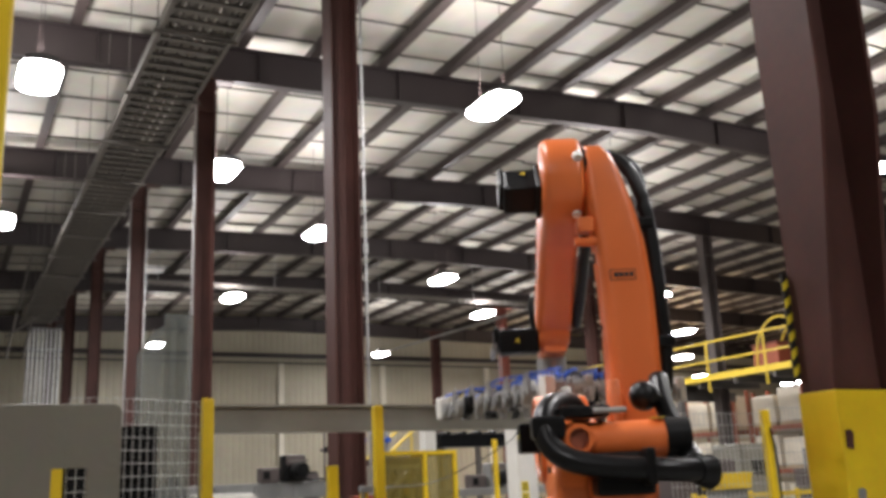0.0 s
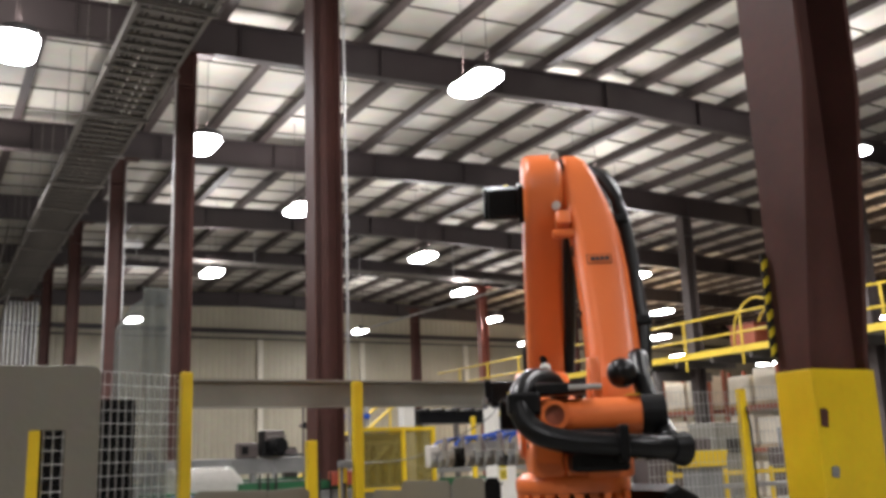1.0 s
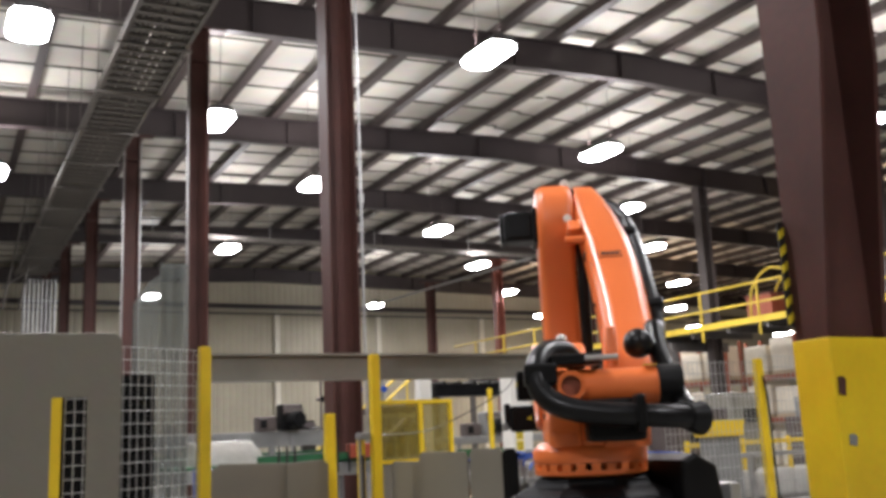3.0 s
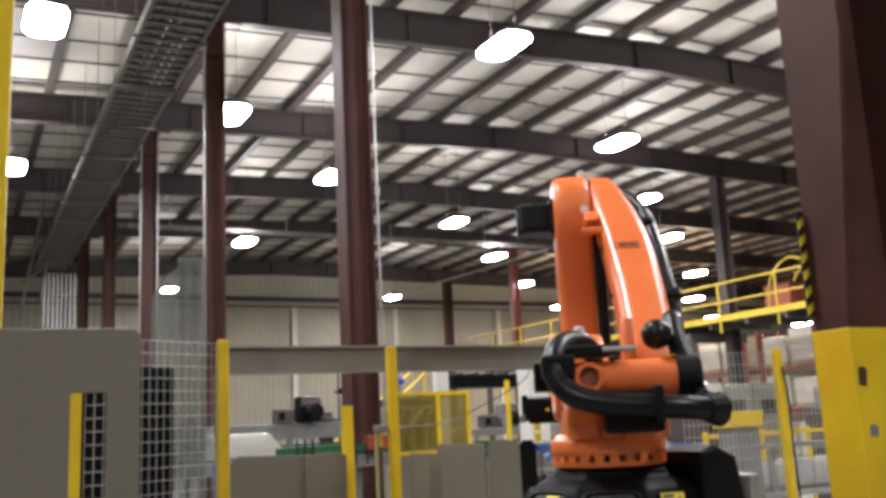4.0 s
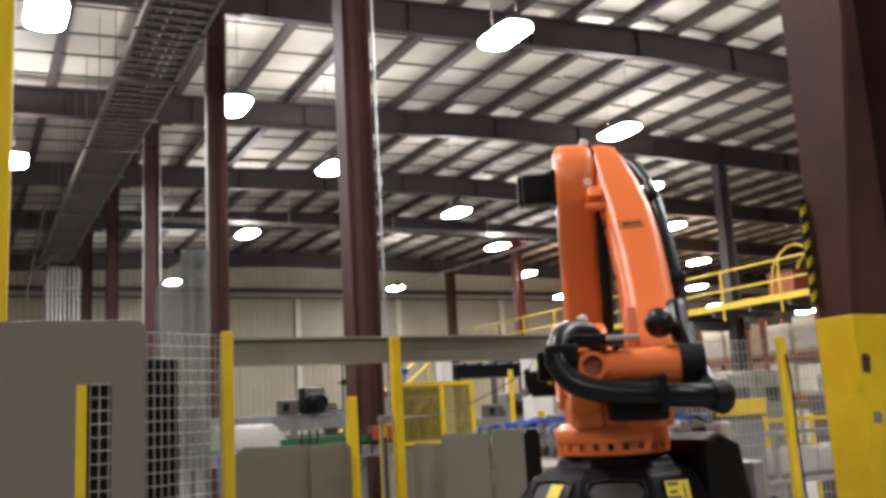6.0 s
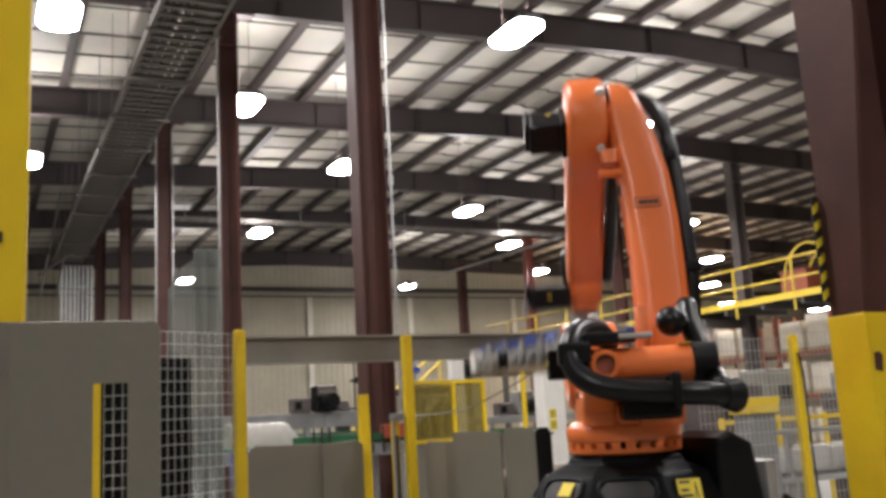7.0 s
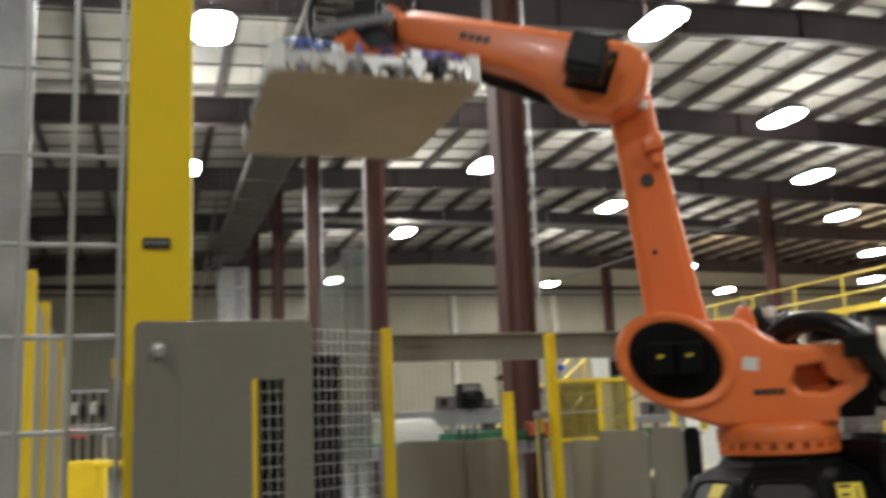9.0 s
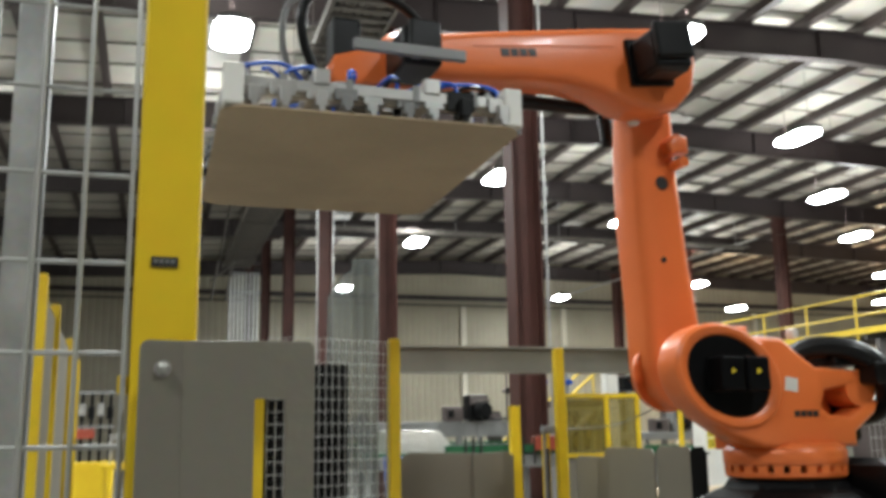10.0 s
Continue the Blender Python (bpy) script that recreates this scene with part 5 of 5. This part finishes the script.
    part("side_rail", box(B(), 5.945, 5.985, 0.025, 1.2, 1.985, 2.025), M_YELLOW, cg)
    part("upright", box(B(), 5.935, 5.985, 1.2, 1.25, 0, 2.03), M_YELLOW, cg)
    fm = thing("filling_machine", "bright metal machine parts inside a yellow cage", "machine", (5.4, 11.6, 0))
    part("table", box(B(), -0.45, 0.5, -0.3, 0.4, 0.2, 1.30, 0.02), M_GREY2, fm)
    for i in range(5):
        x = -0.36 + 0.17 * i
        part("cylinder", rod(B(), (x, -0.1, 1.30), (x + 0.03 * (i % 2), -0.1, 1.62 + 0.07 * (i % 3)), 0.035, 12), M_ALU, fm, smooth=40)
        part("clevis", box(B(), x - 0.05, x + 0.05, -0.16, -0.04, 1.60 + 0.07 * (i % 3), 1.68 + 0.07 * (i % 3), 0.01), M_GREY2, fm)
    part("bridge", box(B(), -0.45, 0.45, -0.08, 0.0, 1.83, 1.87), M_ALU, fm)
    part("back_plate", box(B(), -0.42, 0.58, 0.30, 0.33, 1.30, 1.97, 0.006), M_STEEL, fm, "dark back plate")
    for i in range(4):
        part("sprocket", rod(B(), (-0.28 + 0.19 * i, 0.18, 1.42 + 0.12 * (i % 2)), (-0.28 + 0.19 * i, 0.24, 1.42 + 0.12 * (i % 2)), 0.075, 16), M_BRASS, fm, "brass-coloured sprocket", 40)
        part("chain_guide", rod(B(), (-0.3 + 0.2 * i, 0.16, 1.52), (-0.18 + 0.2 * i, 0.16, 1.9), 0.014, 8), M_ALU, fm, smooth=40)
    part("diagonal", rod(B(), (-0.4, -0.2, 1.35), (0.1, -0.2, 1.8), 0.03, 10), M_ALU, fm, smooth=40)
    for x in (-0.42, 0.42):
        part("tie_bar", rod(B(), (x, -0.04, 1.30), (x, -0.04, 1.85), 0.025, 10), M_ALU, fm, smooth=40)
    # valve station with blue bodies
    vs = thing("valve_station", "blue valves on grey upright pipes", "valves", (5.6, 13.0, 0))
    for i in range(4):
        x = -0.3 + 0.2 * i
        part("pipe", rod(B(), (x, 0, 0), (x, 0, 2.5), 0.045, 10), M_GALV, vs, smooth=40)
        part("valve", rod(B(), (x, -0.10, 2.22 + 0.06 * (i % 2)), (x, 0.06, 2.22 + 0.06 * (i % 2)), 0.045, 12), M_BLUE, vs, "blue valve body", 40)
    part("bar", box(B(), -0.4, 0.5, -0.02, 0.02, 2.42, 2.48), M_GALV, vs)
    # stair with red stringers
    st = thing("stair", "steel stair with red stringers and yellow rails", "stair", (7.6, 17.0, 0))
    for y in (0.0, 0.9):
        part("stringer", slab(B(), [(-1.6, 0.0), (-1.3, 0.0), (1.4, 2.2), (1.1, 2.2)], y, y + 0.05), M_REDPIPE, st, "red stringer")
        part("handrail", rod(B(), (-1.45, y, 0.95), (1.25, y, 3.1), 0.03, 8), M_YRAIL, st, "yellow handrail", 40)
        for k in range(4):
            part("baluster", rod(B(), (-1.3 + 0.8 * k, y, 0.15 + 0.64 * k), (-1.3 + 0.8 * k, y, 1.05 + 0.64 * k), 0.02, 8), M_YRAIL, st)
    for k in range(14):
        part("tread", box(B(), -1.42 + 0.195 * k, -1.18 + 0.195 * k, 0.05, 0.9, 0.14 + 0.15 * k, 0.17 + 0.15 * k), M_GREY2, st)
    # white column with signs, dark overhead bridge
    wp = thing("machine_column", "white painted machine column with two yellow signs", "machine", (7.62, 12.0, 0))
    part("body", box(B(), -0.16, 0.17, -0.16, 0.16, 0, 2.42, 0.01), M_WHITE, wp)
    for z in (1.52, 1.36):
        sg = part("sign", box(B(), -0.12, 0.0, -0.166, -0.162, z - 0.07, z + 0.07), M_STICKER, wp, "yellow sign with dark bars")
        for k in range(3):
            part("bar", box(B(), -0.105, -0.015, -0.169, -0.1665, z - 0.045 + 0.035 * k, z - 0.03 + 0.035 * k), M_INK, sg)
    wq = thing("machine_column", "white painted machine column", "machine", (6.9, 13.6, 0))
    part("body", box(B(), -0.1, 0.1, -0.1, 0.1, 0, 2.7, 0.01), M_WHITE, wq)
    db = thing("overhead_bridge", "dark steel bridge with a yellow top rail", "machine bridge", (0, 16.0, 0))
    part("truss", box(B(), 8.3, 11.4, -0.2, 0.2, 2.28, 2.50), M_MATT, db)
    for i in range(9):
        part("roller", rod(B(), (8.45 + 0.33 * i, -0.25, 2.53), (8.45 + 0.33 * i, 0.25, 2.53), 0.04, 10), M_BLACK, db, smooth=40)
    part("rail", box(B(), 8.3, 11.4, -0.24, -0.2, 2.64, 2.70), M_YRAIL, db, "yellow rail")
    legs(db, (8.4, 11.3), (-0.15, 0.15), 2.28, M_GREY2, 0.08)
    for x, y, h in ((7.78, 13.0, 2.25), (8.9, 12.4, 1.7), (6.35, 12.6, 1.5)):
        fence_post(x, y, h, 0.06)
    # left-hand distant machine behind the near mesh
    lm = thing("labelling_machine", "dark machine head with red and bright fittings", "machine", (-0.95, 16.0, 0))
    part("stand", box(B(), -0.35, 0.35, -0.3, 0.3, 0, 1.2, 0.02), M_YELLOW, lm, "yellow stand")
    part("plate", box(B(), -0.36, 0.32, -0.2, 0.2, 1.72, 1.76), M_GREY2, lm)
    for i in range(5):
        part("rod", rod(B(), (-0.3 + 0.14 * i, 0.02 * i, 1.2), (-0.3 + 0.14 * i, 0.02 * i, 2.25), 0.025, 8), M_BLACK, lm, smooth=40)
        part("head", box(B(), -0.35 + 0.14 * i, -0.25 + 0.14 * i, -0.12, 0.02, 1.86 + 0.05 * (i % 2), 2.05 + 0.05 * (i % 2), 0.01), M_ALU if i % 2 else M_BLACK, lm)
    part("top_bar", box(B(), -0.38, 0.34, -0.03, 0.03, 2.25, 2.30), M_GREY2, lm)
    part("red_box", box(B(), -0.25, 0.05, -0.25, -0.12, 1.56, 1.70, 0.01), M_REDPIPE, lm, "red box")
    lt = thing("machine_table", "yellow and grey machine table with bright fittings", "machine", (-0.2, 14.0, 0))
    part("top", box(B(), -0.5, 0.5, -0.3, 0.3, 1.15, 1.22, 0.01), M_YELLOW, lt)
    legs(lt, (-0.45, 0.45), (-0.25, 0.25), 1.15, M_YELLOW)
    part("gantry", box(B(), -0.4, 0.4, -0.05, 0.05, 1.55, 1.62), M_ALU, lt)
    for x in (-0.38, 0.38):
        part("riser", box(B(), x - 0.02, x + 0.02, -0.03, 0.03, 1.22, 1.55), M_ALU, lt)


def right_side():
    """Conveyors, cabinets and racks seen through the mesh beside the robot."""
    rnd = random.Random(5)
    for z, y in ((1.205, 7.5), (0.70, 7.5)):
        rl = thing("conveyor_rail", "bright steel conveyor side rail on legs", "conveyor", (0, y, 0), group="conveyor rails")
        part("rail", box(B(), 6.7, 9.6, -0.02, 0.02, z - 0.025, z + 0.025, 0.004), M_ALU, rl)
        for x in (6.8, 7.75, 8.7, 9.5):
            part("leg", box(B(), x - 0.025, x + 0.025, -0.02 + 0.06 * (z > 1), 0.02 + 0.06 * (z > 1), 0, z - 0.025), M_GALV, rl)
    yb = thing("yellow_bin", "yellow plastic bin on a metal stand", "bin", (7.12, 7.35, 0))
    part("bin", slab(B(), [(-0.2, 1.42), (0.2, 1.42), (0.24, 1.585), (-0.24, 1.585)], -0.15, 0.15, 0.012), M_YELLOW, yb)
    part("stand", box(B(), -0.16, 0.16, -0.12, 0.12, 0, 1.42), M_GREY2, yb)
    for i, (x, y, w, h, m) in enumerate(((8.4, 9.2, 0.9, 1.75, M_STEEL), (9.7, 9.6, 0.7, 1.95, M_BEAM), (10.8, 9.2, 0.8, 1.6, M_STEEL), (7.6, 9.8, 0.5, 1.5, M_STEEL), (12.2, 10.2, 0.9, 1.9, M_GREY2), (9.0, 11.4, 0.8, 1.85, M_BEAM))):
        cb = thing("control_cabinet", "grey machine control cabinet", "cabinet", (x, y, 0), group="control cabinets")
        part("body", box(B(), -w / 2, w / 2, -0.25, 0.25, 0.08, h, 0.012), m, cb)
        part("plinth", box(B(), -w / 2 + 0.03, w / 2 - 0.03, -0.22, 0.22, 0, 0.08), M_BLACK, cb)
        dr = part("door", box(B(), -w / 2 + 0.03, w / 2 - 0.03, -0.265, -0.251, 0.14, h - 0.06, 0.004), m, cb)
        part("handle", box(B(), w / 2 - 0.10, w / 2 - 0.07, -0.29, -0.266, h * 0.5, h * 0.5 + 0.12, 0.004), M_BLACK, dr)
        part("display", box(B(), -w / 4, w / 6, -0.272, -0.267, h - 0.40, h - 0.22), M_INK, dr, "dark display")
    for x in (7.9, 8.35, 8.8, 9.6, 10.4, 11.2):
        fence_post(x, 8.7, 1.35, 0.05)
    yr = thing("machine_rail", "yellow low safety rail between posts", "rail", (0, 8.7, 0))
    part("rail", box(B(), 7.93, 11.17, -0.02, 0.02, 1.28, 1.33), M_YELLOW, yr)
    part("rail", box(B(), 7.93, 11.17, -0.02, 0.02, 0.78, 0.83), M_YELLOW, yr)
    for i in range(9):
        bx = thing("product_case", "plain pale shrink-wrapped case on the conveyor", "case", (6.95 + 0.3 * i, 7.9, 0.735), group="wrapped cases")
        part("case", box(B(), -0.12, 0.12, -0.14, 0.14, 0, 0.26 + 0.03 * (i % 2), 0.015), M_GREY2 if i % 3 == 0 else M_STEEL, bx)
        part("film", box(B(), -0.125, 0.125, -0.145, 0.145, 0.004, 0.27 + 0.03 * (i % 2), 0.015), M_WRAP, bx)
    rb = thing("roller_bed", "steel roller bed carrying wrapped cases", "conveyor", (0, 7.9, 0))
    part("bed", box(B(), 6.75, 9.55, -0.25, 0.25, 0.66, 0.732), M_STEEL, rb)
    legs(rb, (6.85, 8.2, 9.4), (-0.2, 0.2), 0.66, M_GALV)
    # pallet racks with pale loads
    for ry, rx in ((21.5, 25.0), (27.0, 25.0)):
        rk = thing("pallet_rack", "orange pallet rack loaded with pale wrapped goods", "rack", (rx, ry, 0), group="pallet racks")
        for y in (-2.4, 0.0, 2.4):
            for x in (-0.5, 0.5):
                part("upright", box(B(), x - 0.05, x + 0.05, y - 0.05, y + 0.05, 0, 4.3), M_ORDRUM, rk)
        for z in (1.5, 2.9):
            for x in (-0.5, 0.5):
                part("beam", box(B(), x - 0.03, x + 0.03, -2.35, 2.35, z, z + 0.14), M_ORDRUM, rk)
        for z in (0.0, 1.645, 3.045):
            for k in range(4):
                lo = thing("pallet_load", "pale film-wrapped pallet load on a rack", "pallet load", (rx, ry - 1.75 + 1.17 * k, z), group="pallet loads")
                part("pallet", box(B(), -0.5, 0.5, -0.5, 0.5, 0, 0.12), M_CARD, lo)
                h = 0.85 + 0.25 * rnd.random()
                part("carton_block", box(B(), -0.48, 0.48, -0.49, 0.49, 0.12, 0.12 + h, 0.03), M_CARTON, lo)
    # mezzanine with yellow rails
    mz = thing("mezzanine", "steel mezzanine platform with a yellow edge", "platform", (21.0, 0, 0))
    y0, y1 = 10.0, 38.0
    part("edge_channel", box(B(), -0.05, 0.0, y0, y1, 4.37, 4.56), M_YRAIL, mz, "yellow edge channel")
    part("deck", box(B(), 0.0, 2.6, y0, y1, 4.46, 4.52), M_GREY2, mz)
    for y in [y0 + 0.05 + 1.55 * k for k in range(19)]:
        part("joist", box(B(), 0.02, 2.6, y - 0.05, y + 0.05, 4.20, 4.45), M_DECK, mz)
    for y in (y0 + 2, 16.8, 23.6, 30.3, 37.0):
        part("stanchion", box(B(), 0.15, 0.35, y - 0.1, y + 0.1, 0, 3.89), M_DECK, mz)
        part("girder", box(B(), 0.1, 2.6, y - 0.08, y + 0.08, 3.89, 4.19), M_DECK, mz)
    hr = thing("guard_rail", "yellow tube guard rail along the mezzanine edge", "railing", (20.98, 0, 0))
    for z in (5.55, 4.96):
        part("rail", rod(B(), (0, y0, z), (0, y1, z), 0.035, 8), M_YRAIL, hr, smooth=40)
    for k in range(12):
        part("post", rod(B(), (0, y0 + 0.18 + 2.35 * k, 4.02), (0, y0 + 0.18 + 2.35 * k, 5.55), 0.035, 8), M_YRAIL, hr, smooth=40)
    gt = thing("safety_gate", "tilted yellow pallet gate on the mezzanine", "gate", (21.5, 19.4, 4.53))
    for s in (0.0, 1.0):
        part("frame", tube(B(), [(s, -1.0, 0), (s, -0.9, 0.9), (s, 0.0, 1.45), (s, 0.8, 1.0), (s, 1.0, 0)], 0.035, 8), M_YRAIL, gt, smooth=60)
    part("bar", rod(B(), (0, 0.0, 1.45), (1.0, 0.0, 1.45), 0.03, 8), M_YRAIL, gt, smooth=40)
    for x, y, z in ((22.6, 20.6, 0.8), (22.9, 19.2, 1.0), (22.8, 17.8, 0.7)):
        dr = thing("stored_crate", "orange steel crate stored on the mezzanine", "crate", (x, y, 4.522), group="stored crates")
        part("crate", box(B(), -0.5, 0.5, -0.5, 0.5, 0, z, 0.02), M_ORDRUM, dr)
        part("lid", box(B(), -0.53, 0.53, -0.53, 0.53, z, z + 0.06, 0.01), M_BROWN2, dr)
    # stack under the lifted sheet
    ss = thing("sheet_stack", "stack of brown cardboard tier sheets on a pallet", "sheet stack", (3.459, 5.106, 0))
    part("pallet", box(B(), -0.55, 0.55, -0.70, 0.70, 0, 0.14), M_CARD, ss)
    part("sheet_pile", box(B(), -0.555, 0.555, -0.705, 0.705, 0.14, 1.18, 0.004), M_CARD, ss)


machines()
right_side()


motions()
